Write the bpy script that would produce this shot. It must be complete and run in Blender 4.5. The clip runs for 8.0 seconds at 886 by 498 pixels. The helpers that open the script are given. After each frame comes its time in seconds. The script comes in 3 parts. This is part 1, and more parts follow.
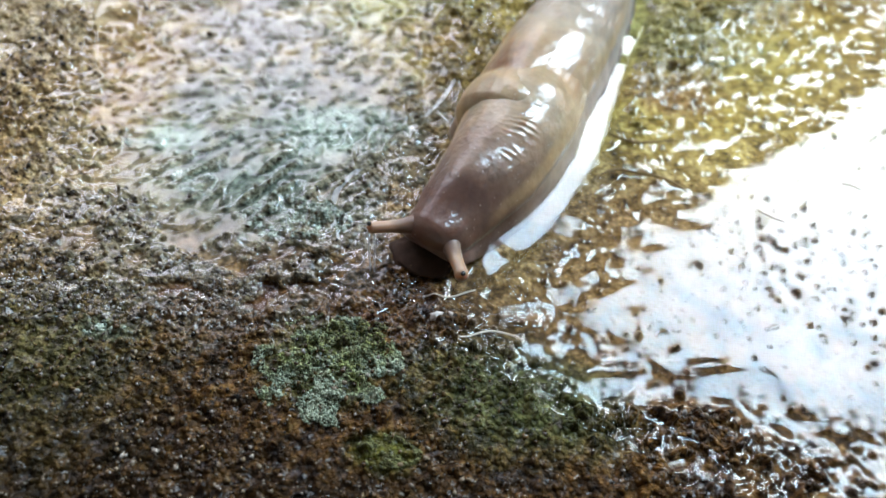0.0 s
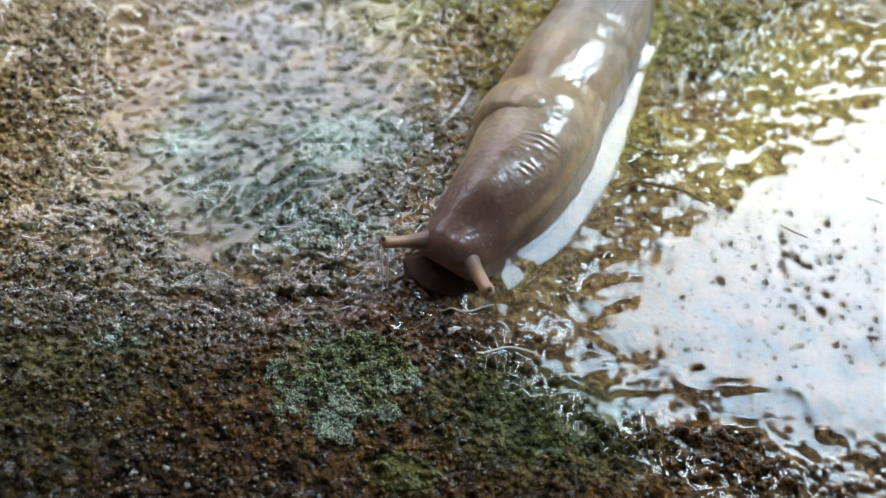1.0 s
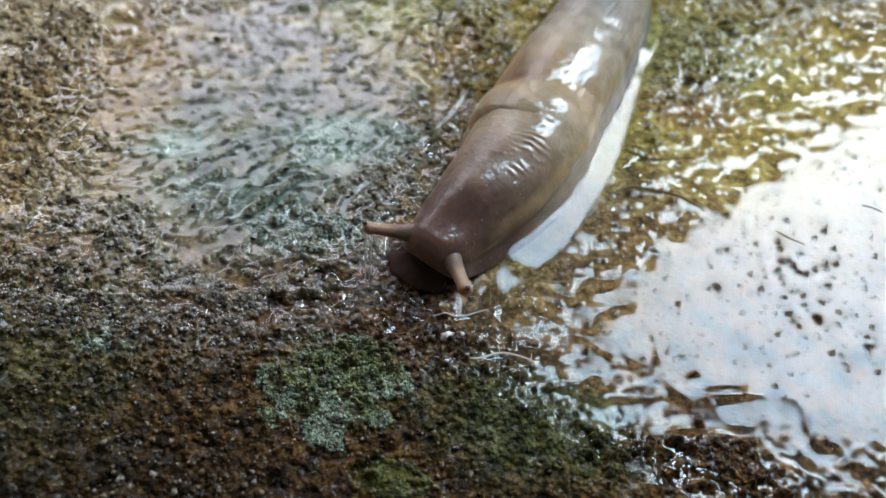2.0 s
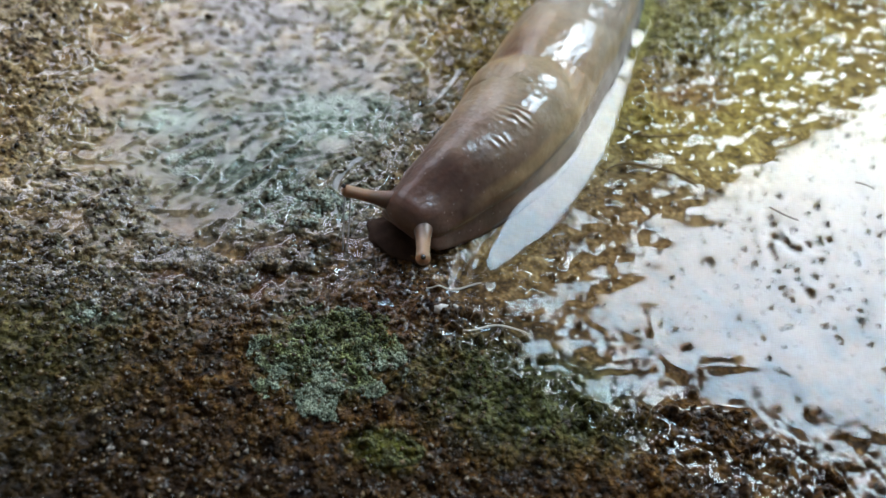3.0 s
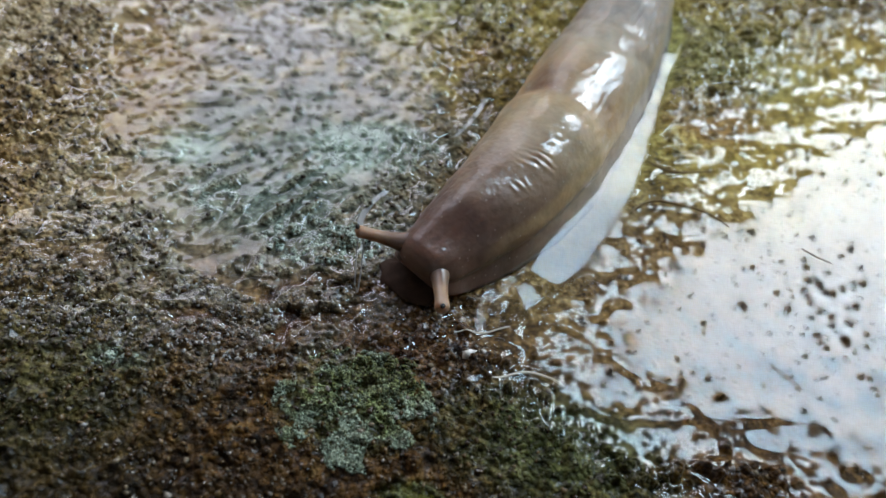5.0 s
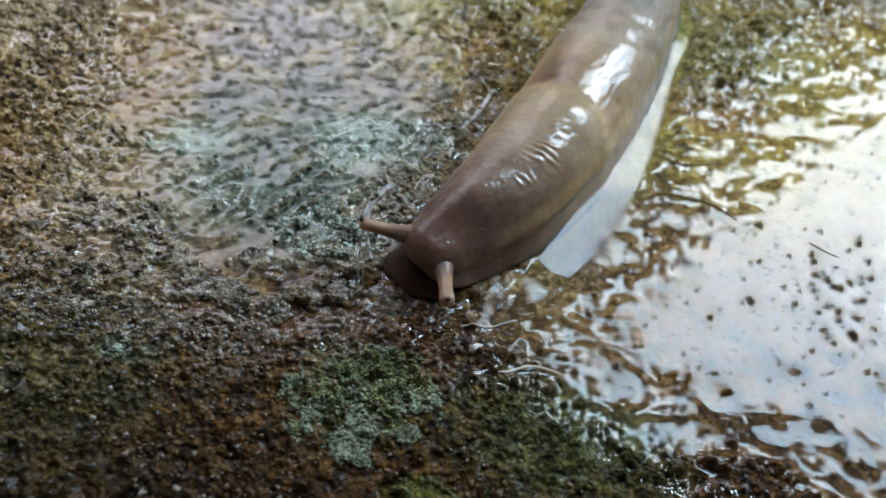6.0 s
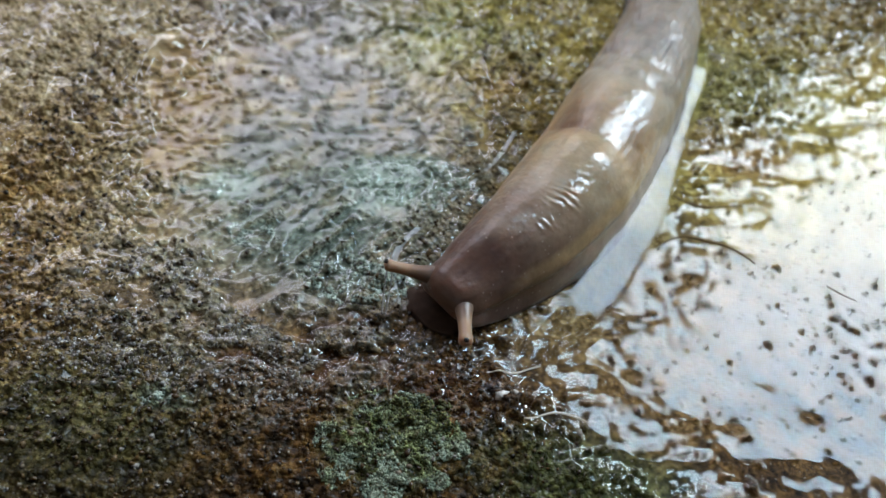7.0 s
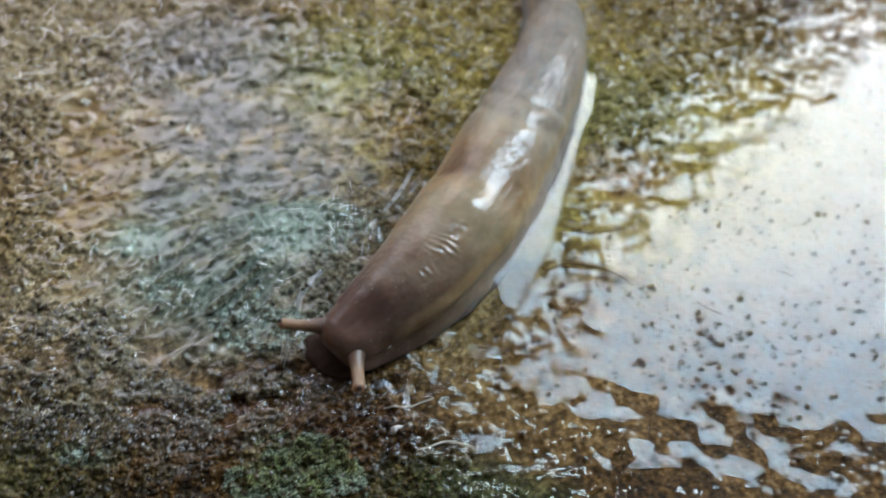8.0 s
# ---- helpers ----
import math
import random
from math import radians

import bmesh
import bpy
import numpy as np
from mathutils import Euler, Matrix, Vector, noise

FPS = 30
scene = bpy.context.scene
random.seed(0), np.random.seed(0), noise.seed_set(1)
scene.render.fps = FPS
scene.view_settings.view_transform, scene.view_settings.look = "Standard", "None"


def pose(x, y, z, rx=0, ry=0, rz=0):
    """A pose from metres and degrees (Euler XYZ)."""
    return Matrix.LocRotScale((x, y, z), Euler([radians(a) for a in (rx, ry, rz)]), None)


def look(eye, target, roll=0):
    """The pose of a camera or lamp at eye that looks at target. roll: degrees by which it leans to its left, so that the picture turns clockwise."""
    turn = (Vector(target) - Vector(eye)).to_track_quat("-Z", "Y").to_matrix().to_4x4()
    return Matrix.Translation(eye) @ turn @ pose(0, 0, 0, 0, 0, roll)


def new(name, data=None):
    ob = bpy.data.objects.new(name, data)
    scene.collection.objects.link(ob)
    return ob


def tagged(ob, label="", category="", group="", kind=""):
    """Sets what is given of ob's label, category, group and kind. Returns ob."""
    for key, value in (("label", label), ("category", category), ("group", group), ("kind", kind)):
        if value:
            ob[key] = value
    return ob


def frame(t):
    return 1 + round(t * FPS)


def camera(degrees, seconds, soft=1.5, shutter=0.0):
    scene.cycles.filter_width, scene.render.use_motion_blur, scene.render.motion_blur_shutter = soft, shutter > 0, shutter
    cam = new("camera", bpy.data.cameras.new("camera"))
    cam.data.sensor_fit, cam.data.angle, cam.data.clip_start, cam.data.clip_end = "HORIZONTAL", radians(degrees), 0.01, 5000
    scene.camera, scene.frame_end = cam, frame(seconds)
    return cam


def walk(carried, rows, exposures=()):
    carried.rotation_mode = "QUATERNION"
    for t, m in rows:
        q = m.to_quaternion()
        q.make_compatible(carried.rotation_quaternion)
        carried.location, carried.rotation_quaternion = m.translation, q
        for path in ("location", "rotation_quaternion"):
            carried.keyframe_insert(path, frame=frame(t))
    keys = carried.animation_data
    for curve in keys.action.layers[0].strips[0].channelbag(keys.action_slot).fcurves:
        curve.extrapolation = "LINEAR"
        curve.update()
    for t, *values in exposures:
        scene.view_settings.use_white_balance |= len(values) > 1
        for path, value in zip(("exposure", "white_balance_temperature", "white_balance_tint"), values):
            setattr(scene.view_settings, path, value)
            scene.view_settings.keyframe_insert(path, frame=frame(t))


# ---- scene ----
CM = 0.01  # lengths below are in centimetres, scaled to metres when a mesh or pose is made
cam = camera(63.5, 8.0, 1.5, 0.4)
cam.data.dof.use_dof = True
cam.data.dof.focus_distance = 0.064
cam.data.dof.aperture_fstop = 28.0


def at_cm(p):
    return tuple(CM * v for v in p)


PATH = [
    (0, (0.057, 0.056, 5.719), (-0.008, 3.771, 1.008), 5.62),
    (0.5, (0.003, -0.046, 5.559), (-0.064, 3.688, 0.863), 5.91),
    (1, (-0.112, 0.216, 5.652), (-0.191, 3.944, 0.951), 6.13),
    (1.5, (-0.046, 0.250, 5.612), (-0.081, 3.992, 0.922), 6.82),
    (1.7, (-0.110, 0.321, 5.617), (-0.171, 4.066, 0.929), 6.83),
    (2.8, (-0.006, 0.038, 5.477), (-0.002, 3.805, 0.807), 7.37),
    (3, (-0.065, 0.110, 5.435), (-0.057, 3.853, 0.746), 7.59),
    (3.5, (0.050, 0.166, 5.371), (0.101, 3.887, 0.665), 8.21),
    (4, (0.014, 0.327, 5.254), (0.098, 4.026, 0.530), 8.89),
    (4.5, (-0.254, 0.359, 5.452), (-0.173, 4.094, 0.757), 9.21),
    (4.7, (-0.378, 0.395, 5.498), (-0.342, 4.141, 0.811), 8.79),
    (5.8, (-0.279, 0.641, 5.618), (-0.313, 4.288, 0.854), 8.32),
    (6, (-0.407, 0.548, 5.588), (-0.422, 4.176, 0.809), 8.56),
    (6.5, (-0.655, 0.718, 5.876), (-0.740, 4.358, 1.107), 7.57),
    (7, (-0.634, 0.737, 5.997), (-0.729, 4.373, 1.225), 7.61),
    (7.5, (-0.355, 0.722, 6.188), (-0.368, 4.344, 1.405), 8.50),
    (8, (0.051, 1.022, 6.959), (0.248, 4.520, 2.088), 8.02),
]
walk(cam, [(t, look(at_cm(eye), at_cm(target), roll)) for t, eye, target, roll in PATH],
     [(0.0, 0.75), (0.5, 0.45), (1.0, 0.36), (1.5, 0.28), (3.0, 0.16), (4.0, 0.12), (4.5, 0.1), (6.0, 0.04), (7.0, 0.15), (7.5, 0.12), (8.0, 0.02)])

# ---- light: bright overcast sky seen under the edge of a porch roof ----
world = bpy.data.worlds.new("sky")
scene.world = world
world.use_nodes = True
sky = world.node_tree.nodes.new("ShaderNodeTexSky")
sky.sky_type, sky.sun_disc = "NISHITA", False
sky.sun_elevation, sky.sun_rotation = radians(40), radians(35)
sky.dust_density, sky.air_density = 4.0, 1.0
world.node_tree.links.new(sky.outputs["Color"], world.node_tree.nodes["Background"].inputs["Color"])
world.node_tree.nodes["Background"].inputs["Strength"].default_value = 0.15

sun_data = bpy.data.lights.new("sun", "SUN")
sun_data.energy, sun_data.angle, sun_data.color = 0.5, radians(25), (1.0, 0.95, 0.88)
sun = new("sun", sun_data)
sun.matrix_world = look((1.5, 2.1, 2.2), (0, 0, 0))

def sky_light(az, el, far, width, height, radiance, colour, tilt=None, spread=180):
    """Open sky beyond the porch, as one panel of light facing the stone; far, width and height in metres.
    tilt and spread: the height at which the sky is brightest and how it pales from there to the horizon, in degrees."""
    def towards(height_angle):
        return Vector((math.sin(az) * math.cos(height_angle), math.cos(az) * math.cos(height_angle), math.sin(height_angle)))

    data = bpy.data.lights.new("sky_opening", "AREA")
    data.shape, data.size, data.size_y = "RECTANGLE", width, height
    data.energy, data.color, data.spread = radiance * math.pi * width * height, colour, radians(spread)
    eye = towards(el) * far + Vector((0, 0.05, 0))
    new("sky_opening", data).matrix_world = look(eye, eye - towards(el if tilt is None else tilt))


sky_light(radians(43), radians(42), 4.0, 2.8, 3.5, 5.0, (0.49, 0.745, 1.0), radians(62), 96)
sky_light(radians(-30), radians(35), 3.0, 2.5, 1.45, 5.0, (0.90, 0.87, 1.0))


# ---- materials ----
class Nodes:
    """A small writer of node materials."""

    def __init__(self, name):
        self.mat = bpy.data.materials.new(name)
        self.mat.use_nodes = True
        self.tree = self.mat.node_tree
        self.bsdf = self.tree.nodes["Principled BSDF"]

    def put(self, socket, value):
        if isinstance(value, bpy.types.NodeSocket):
            self.tree.links.new(value, socket)
        else:
            socket.default_value = value

    def node(self, kind, out=0, **values):
        n = self.tree.nodes.new(kind)
        for key, value in values.items():
            if key.startswith("i_"):
                self.put(n.inputs[int(key[2:])], value)
        return n.outputs[out]

    def coord(self, which="Object"):
        return self.tree.nodes.new("ShaderNodeTexCoord").outputs[which]

    def noise(self, vec, scale, detail=3.0, rough=0.55, warp=0.0):
        n = self.tree.nodes.new("ShaderNodeTexNoise")
        self.put(n.inputs["Vector"], vec)
        for k, v in (("Scale", scale), ("Detail", detail), ("Roughness", rough), ("Distortion", warp)):
            n.inputs[k].default_value = v
        return n.outputs["Fac"]

    def cells(self, vec, scale, out="Distance", feature="F1"):
        n = self.tree.nodes.new("ShaderNodeTexVoronoi")
        n.feature = feature
        self.put(n.inputs["Vector"], vec)
        n.inputs["Scale"].default_value = scale
        return n.outputs[out]

    def ramp(self, fac, *stops):
        n = self.tree.nodes.new("ShaderNodeValToRGB")
        self.put(n.inputs["Fac"], fac)
        e = n.color_ramp.elements
        while len(e) < len(stops):
            e.new(0.5)
        for el, (pos, col) in zip(e, stops):
            el.position = pos
            el.color = (col, col, col, 1) if isinstance(col, (int, float)) else (*col, 1)
        return n.outputs["Color"]

    def math(self, op, a, b=0.0):
        n = self.tree.nodes.new("ShaderNodeMath")
        n.operation = op
        self.put(n.inputs[0], a)
        self.put(n.inputs[1], b)
        return n.outputs[0]

    def mix(self, fac, a, b, blend="MIX"):
        n = self.tree.nodes.new("ShaderNodeMix")
        n.data_type, n.blend_type = "RGBA", blend
        self.put(n.inputs[0], fac)
        for i, v in ((6, a), (7, b)):
            self.put(n.inputs[i], (*v, 1) if isinstance(v, tuple) else v)
        return n.outputs[2]

    def bump(self, height, strength, distance):
        n = self.tree.nodes.new("ShaderNodeBump")
        n.inputs["Strength"].default_value, n.inputs["Distance"].default_value = strength, distance
        self.put(n.inputs["Height"], height)
        self.put(self.bsdf.inputs["Normal"], n.outputs["Normal"])

    def spot(self, x, y, rx, ry, turn=0.0, edge=0.35, ragged=0.5):
        """A ragged patch on the ground with its centre and radii in cm: 1 inside, 0 outside."""
        m = self.tree.nodes.new("ShaderNodeMapping")
        m.vector_type = "TEXTURE"
        self.put(m.inputs["Vector"], self.place)
        m.inputs["Location"].default_value = (x * CM, y * CM, 0)
        m.inputs["Rotation"].default_value = (0, 0, radians(turn))
        m.inputs["Scale"].default_value = (rx * CM, ry * CM, 1)
        n = self.tree.nodes.new("ShaderNodeVectorMath")
        n.operation = "LENGTH"
        self.put(n.inputs[0], m.outputs[0])
        off = self.math("MULTIPLY", self.math("SUBTRACT", self.rag, 0.5), ragged * 2)
        far = self.math("ADD", n.outputs["Value"], off)
        r = self.tree.nodes.new("ShaderNodeMapRange")
        r.interpolation_type = "SMOOTHSTEP"
        self.put(r.inputs[0], far)
        r.inputs[1].default_value, r.inputs[2].default_value = 1 - edge, 1 + edge
        r.inputs[3].default_value, r.inputs[4].default_value = 1, 0
        return r.outputs[0]

    def set(self, **values):
        for key, value in values.items():
            s = self.bsdf.inputs[key.replace("_", " ")]
            self.put(s, (*value, 1) if isinstance(value, tuple) and len(value) == 3 and s.type == "RGBA" else value)
        return self.mat


def ground_material():
    g = Nodes("wet_weathered_stone")
    p = g.coord()
    g.place = p
    g.rag = g.math("ADD", g.math("MULTIPLY", g.noise(p, 260, 4, 0.65), 0.75), g.math("MULTIPLY", g.noise(p, 1300, 3, 0.7), 0.25))
    coarse, mid = g.noise(p, 130, 3), g.noise(p, 520, 4, 0.65, 0.4)
    fine, grain = g.noise(p, 1500, 3, 0.7), g.cells(p, 1900)
    spread = g.mix(0.45, mid, fine)
    col = g.ramp(spread, (0.36, (0.0251, 0.0152, 0.0066)), (0.45, (0.1174, 0.0633, 0.0189)), (0.53, (0.2429, 0.1386, 0.0399)), (0.62, (0.4704, 0.3239, 0.1541)))
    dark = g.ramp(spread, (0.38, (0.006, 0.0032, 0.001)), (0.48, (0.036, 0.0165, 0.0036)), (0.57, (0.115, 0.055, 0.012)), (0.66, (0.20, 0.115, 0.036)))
    olive = g.ramp(spread, (0.36, (0.0509, 0.0352, 0.0062)), (0.47, (0.2131, 0.1412, 0.0186)), (0.58, (0.4265, 0.3210, 0.0726)), (0.66, (0.6091, 0.5136, 0.1968)))
    stone = g.ramp(spread, (0.36, (0.07, 0.058, 0.046)), (0.48, (0.155, 0.13, 0.10)), (0.62, (0.32, 0.28, 0.22)))
    teal = g.ramp(spread, (0.38, (0.024, 0.030, 0.020)), (0.48, (0.075, 0.095, 0.066)), (0.62, (0.21, 0.25, 0.19)))
    mint = g.ramp(spread, (0.38, (0.08, 0.10, 0.072)), (0.48, (0.205, 0.25, 0.185)), (0.62, (0.41, 0.47, 0.37)))
    sand = g.ramp(spread, (0.36, (0.09, 0.055, 0.022)), (0.47, (0.30, 0.205, 0.09)), (0.62, (0.52, 0.41, 0.24)))
    ochre = g.ramp(spread, (0.36, (0.08, 0.05, 0.016)), (0.47, (0.28, 0.19, 0.065)), (0.62, (0.50, 0.40, 0.20)))
    moss = g.ramp(spread, (0.38, (0.012, 0.013, 0.004)), (0.50, (0.045, 0.048, 0.013)), (0.64, (0.12, 0.125, 0.04)))
    ygreen = g.ramp(spread, (0.36, (0.0245, 0.0245, 0.0030)), (0.5, (0.0840, 0.0910, 0.0100)), (0.66, (0.1960, 0.2100, 0.0400)))
    lime = g.ramp(spread, (0.36, (0.055, 0.046, 0.010)), (0.48, (0.225, 0.20, 0.052)), (0.64, (0.42, 0.39, 0.16)))
    rust = g.ramp(spread, (0.38, (0.0140, 0.0044, 0.0012)), (0.50, (0.0595, 0.0209, 0.0044)), (0.66, (0.1400, 0.0660, 0.0200)))
    col = g.mix(g.spot(-4.6, 7.6, 2.6, 2.8, 0, 0.5, 0.6), col, sand)
    col = g.mix(g.spot(2.0, 5.9, 0.9, 2.0, -28, 0.5, 0.6), col, ochre)
    amber = g.ramp(spread, (0.36, (0.05, 0.023, 0.005)), (0.47, (0.22, 0.115, 0.024)), (0.62, (0.46, 0.31, 0.12)))
    col = g.mix(g.spot(-4.9, 4.9, 1.3, 1.5, 0, 0.6, 0.8), col, amber)
    algae = g.spot(-1.5, 2.0, 4.2, 1.7, 0, 0.4, 0.5)
    col = g.mix(algae, col, dark)
    col = g.mix(g.math("MULTIPLY", g.spot(4.0, 4.0, 3.8, 1.9, 35, 0.5, 0.5), 0.8), col, dark)
    col = g.mix(g.spot(1.6, 2.4, 1.8, 1.0, 0, 0.4, 0.5), col, dark)
    col = g.mix(g.spot(2.4, 8.5, 3.6, 2.6, 20, 0.5, 0.8), col, olive)
    col = g.mix(g.spot(-0.4, 8.6, 1.9, 2.4, 0, 0.4, 0.7), col, olive)
    col = g.mix(g.spot(-2.6, 6.4, 2.1, 2.3, 10, 0.45, 0.7), col, stone)
    col = g.mix(g.spot(-3.0, 8.8, 1.4, 1.0, 0, 0.5, 0.7), col, stone)
    blotch = g.ramp(g.noise(p, 210, 4, 0.7, 0.5), (0.50, 0.0), (0.58, 0.85))
    col = g.mix(g.math("MULTIPLY", blotch, g.spot(-3.0, 6.9, 2.2, 2.4, 0, 0.5, 0.6)), col, sand)
    col = g.mix(g.spot(-0.55, 8.2, 0.55, 0.5, 0, 0.5, 0.8), col, amber)
    col = g.mix(g.spot(-1.6, 3.95, 0.45, 0.3, 0, 0.5, 0.9), col, amber)
    col = g.mix(g.spot(2.6, 7.6, 0.7, 0.5, 20, 0.6, 0.9), col, amber)
    col = g.mix(g.math("MULTIPLY", g.spot(-2.3, 5.0, 1.3, 0.6, 15, 0.5, 2.2), 0.8), col, teal)
    col = g.mix(g.math("MULTIPLY", g.spot(-2.6, 5.9, 1.5, 1.1, 0, 0.6, 1.8), 0.6), col, teal)
    col = g.mix(g.spot(-3.3, 5.75, 0.4, 0.25, 0, 0.5, 1.0), col, mint)
    col = g.mix(g.math("MULTIPLY", g.spot(-4.3, 6.2, 0.8, 2.0, 0, 0.7, 1.4), 0.8), col, amber)
    col = g.mix(g.spot(-1.25, 6.15, 0.75, 0.42, 10, 0.4, 0.8), col, mint)
    col = g.mix(g.spot(-1.55, 4.6, 0.8, 0.35, 20, 0.5, 1.0), col, teal)
    col = g.mix(g.spot(-2.95, 3.2, 0.26, 0.12, 0, 0.4, 0.6), col, teal)
    col = g.mix(g.math("MULTIPLY", g.spot(-2.0, 4.3, 1.5, 0.4, 5, 0.6, 1.4), 0.2), col, sand)
    col = g.mix(g.math("MULTIPLY", g.spot(-3.5, 4.5, 0.9, 0.7, 0, 0.6, 1.4), 0.4), col, sand)
    col = g.mix(g.math("MULTIPLY", g.spot(-2.4, 3.95, 2.8, 0.75, 0, 0.6, 1.0), 0.6), col, dark)
    col = g.mix(g.spot(-2.15, 3.55, 0.6, 0.34, 0, 0.5, 0.7), col, rust)
    col = g.mix(g.spot(-0.9, 3.85, 1.1, 0.5, 0, 0.5, 0.7), col, rust)
    # the slug's shade along its left flank, painted darker into the stone
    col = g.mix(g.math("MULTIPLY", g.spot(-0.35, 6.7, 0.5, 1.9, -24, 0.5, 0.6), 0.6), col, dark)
    # contact shadow under the head, with the wet dark stone, painted as one patch
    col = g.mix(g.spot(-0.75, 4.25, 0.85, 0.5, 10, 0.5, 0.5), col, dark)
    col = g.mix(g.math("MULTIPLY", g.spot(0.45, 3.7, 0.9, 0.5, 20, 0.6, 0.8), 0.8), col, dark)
    col = g.mix(g.math("MULTIPLY", g.spot(-3.6, 2.6, 1.1, 1.0, 0, 0.6, 0.9), 0.7), col, moss)
    col = g.mix(g.spot(0.8, 3.0, 0.9, 0.55, 0, 0.5, 0.9), col, moss)
    col = g.mix(g.spot(-0.95, 3.1, 0.5, 0.42, 0, 0.4, 0.6), col, moss)
    col = g.mix(g.spot(-0.3, 2.34, 0.28, 0.17, 0, 0.5, 0.7), col, ygreen)
    col = g.mix(g.math("MULTIPLY", g.spot(-1.2, 8.9, 1.0, 0.8, 0, 0.8, 1.6), 0.8), col, lime)
    col = g.mix(g.math("MULTIPLY", g.spot(2.7, 8.7, 1.4, 0.8, 0, 0.8, 1.6), 0.8), col, lime)
    black = g.ramp(spread, (0.38, (0.004, 0.002, 0.0008)), (0.5, (0.017, 0.0085, 0.0023)), (0.66, (0.07, 0.036, 0.010)))
    col = g.mix(g.math("MULTIPLY", g.spot(-1.6, 1.5, 4.6, 1.1, -3, 0.5, 0.5), 0.75), col, black)
    height = g.tree.nodes.new("ShaderNodeSeparateXYZ")
    g.put(height.inputs[0], p)
    proud = g.ramp(g.math("MULTIPLY", height.outputs[2], 2500.0), (0.18, 0.0), (0.5, 1.0))
    bed = g.ramp(g.math("ADD", g.math("MULTIPLY", height.outputs[2], 2500.0), 0.5), (0.3, 1.0), (0.62, 0.0))
    col = g.mix(g.spot(1.7, 4.9, 1.3, 1.0, 40, 0.6, 0.7), col, g.mix(0.45, dark, amber))
    knob = g.math("MULTIPLY", proud, g.spot(-2.5, 6.0, 2.1, 2.5, 0, 0.3, 0.6))
    col = g.mix(g.math("MULTIPLY", knob, 0.4), col, g.mix(fine, (0.07, 0.062, 0.03), (0.36, 0.34, 0.20)))
    speck = g.ramp(grain, (0.22, 1.0), (0.62, 0.3))
    col = g.mix(0.6, col, speck, "MULTIPLY")
    pale = g.ramp(g.noise(p, 2300, 2, 0.5), (0.66, 0.0), (0.74, 1.0))
    col = g.mix(g.math("MULTIPLY", pale, 0.6), col, (0.24, 0.215, 0.17))
    crisp = g.math("SUBTRACT", 1.0, g.math("MULTIPLY", bed, 0.9))
    g.bump(g.math("MULTIPLY", crisp, g.math("SUBTRACT", fine, g.math("MULTIPLY", grain, 0.9))), 1.0, 0.00045)
    rough = g.ramp(coarse, (0.35, 0.3), (0.65, 0.6))
    wet = g.ramp(g.noise(p, 700, 3, 0.6), (0.48, 0.0), (0.56, 1.0))
    wet = g.math("MULTIPLY", wet, g.math("SUBTRACT", 1.0, g.math("MULTIPLY", algae, 0.75)))
    wet = g.math("MAXIMUM", wet, g.math("MULTIPLY", g.spot(-2.4, 4.1, 2.6, 0.9, 5, 0.6, 1.2), 1.0))
    # a skin of water over the stone, except where it lies under standing water
    dry_side = g.ramp(g.math("ADD", g.math("MULTIPLY", height.outputs[2], 2500.0), 0.5), (0.45, 0.0), (0.55, 1.0))
    skin = g.tree.nodes.new("ShaderNodeBump")
    skin.inputs["Strength"].default_value, skin.inputs["Distance"].default_value = 0.5, 0.0002
    g.put(skin.inputs["Height"], mid)
    g.put(g.bsdf.inputs["Coat Normal"], skin.outputs["Normal"])
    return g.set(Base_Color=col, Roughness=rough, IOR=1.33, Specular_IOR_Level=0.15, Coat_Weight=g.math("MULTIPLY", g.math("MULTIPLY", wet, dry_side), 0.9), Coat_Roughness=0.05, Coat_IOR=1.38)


def grain_material():
    """Loose grit and crumbs, each piece with its own tone."""
    g = Nodes("wet_grit")
    r = g.tree.nodes.new("ShaderNodeNewGeometry").outputs["Random Per Island"]
    col = g.ramp(r, (0.0, (0.008, 0.006, 0.003)), (0.4, (0.035, 0.02, 0.008)), (0.7, (0.09, 0.055, 0.02)), (0.88, (0.12, 0.095, 0.06)), (0.98, (0.19, 0.17, 0.145)))
    n = g.noise(g.coord(), 3000, 2)
    col = g.mix(0.5, col, g.ramp(n, (0.3, 0.4), (0.7, 1.0)), "MULTIPLY")
    g.bump(n, 0.5, 0.0001)
    return g.set(Base_Color=col, Roughness=0.14, IOR=1.38)


def tuft_material(name, low, mid, high, second=None):
    g = Nodes(name)
    r = g.tree.nodes.new("ShaderNodeNewGeometry").outputs["Random Per Island"]
    p = g.coord()
    tone = g.mix(0.55, r, g.noise(p, 420, 3, 0.6))
    col = g.ramp(tone, (0.25, low), (0.5, mid), (0.75, high))
    if second:
        col = g.mix(g.ramp(g.noise(p, 190, 3, 0.6), (0.48, 0.0), (0.62, 0.9)), col, g.ramp(tone, (0.25, second[0]), (0.75, second[1])))
    n = g.noise(p, 2600, 3)
    col = g.mix(0.6, col, g.ramp(n, (0.3, 0.35), (0.7, 1.0)), "MULTIPLY")
    g.bump(n, 0.7, 0.00015)
    return g.set(Base_Color=col, Roughness=0.5, IOR=1.36)


def water_material(name="clear_water", ripple=0.012):
    g = Nodes(name)
    p = g.coord()
    g.bump(g.noise(p, 110, 2), ripple, 0.001)
    return g.set(Base_Color=(0.97, 0.98, 0.98), Roughness=0.03, IOR=1.335, Transmission_Weight=1.0)


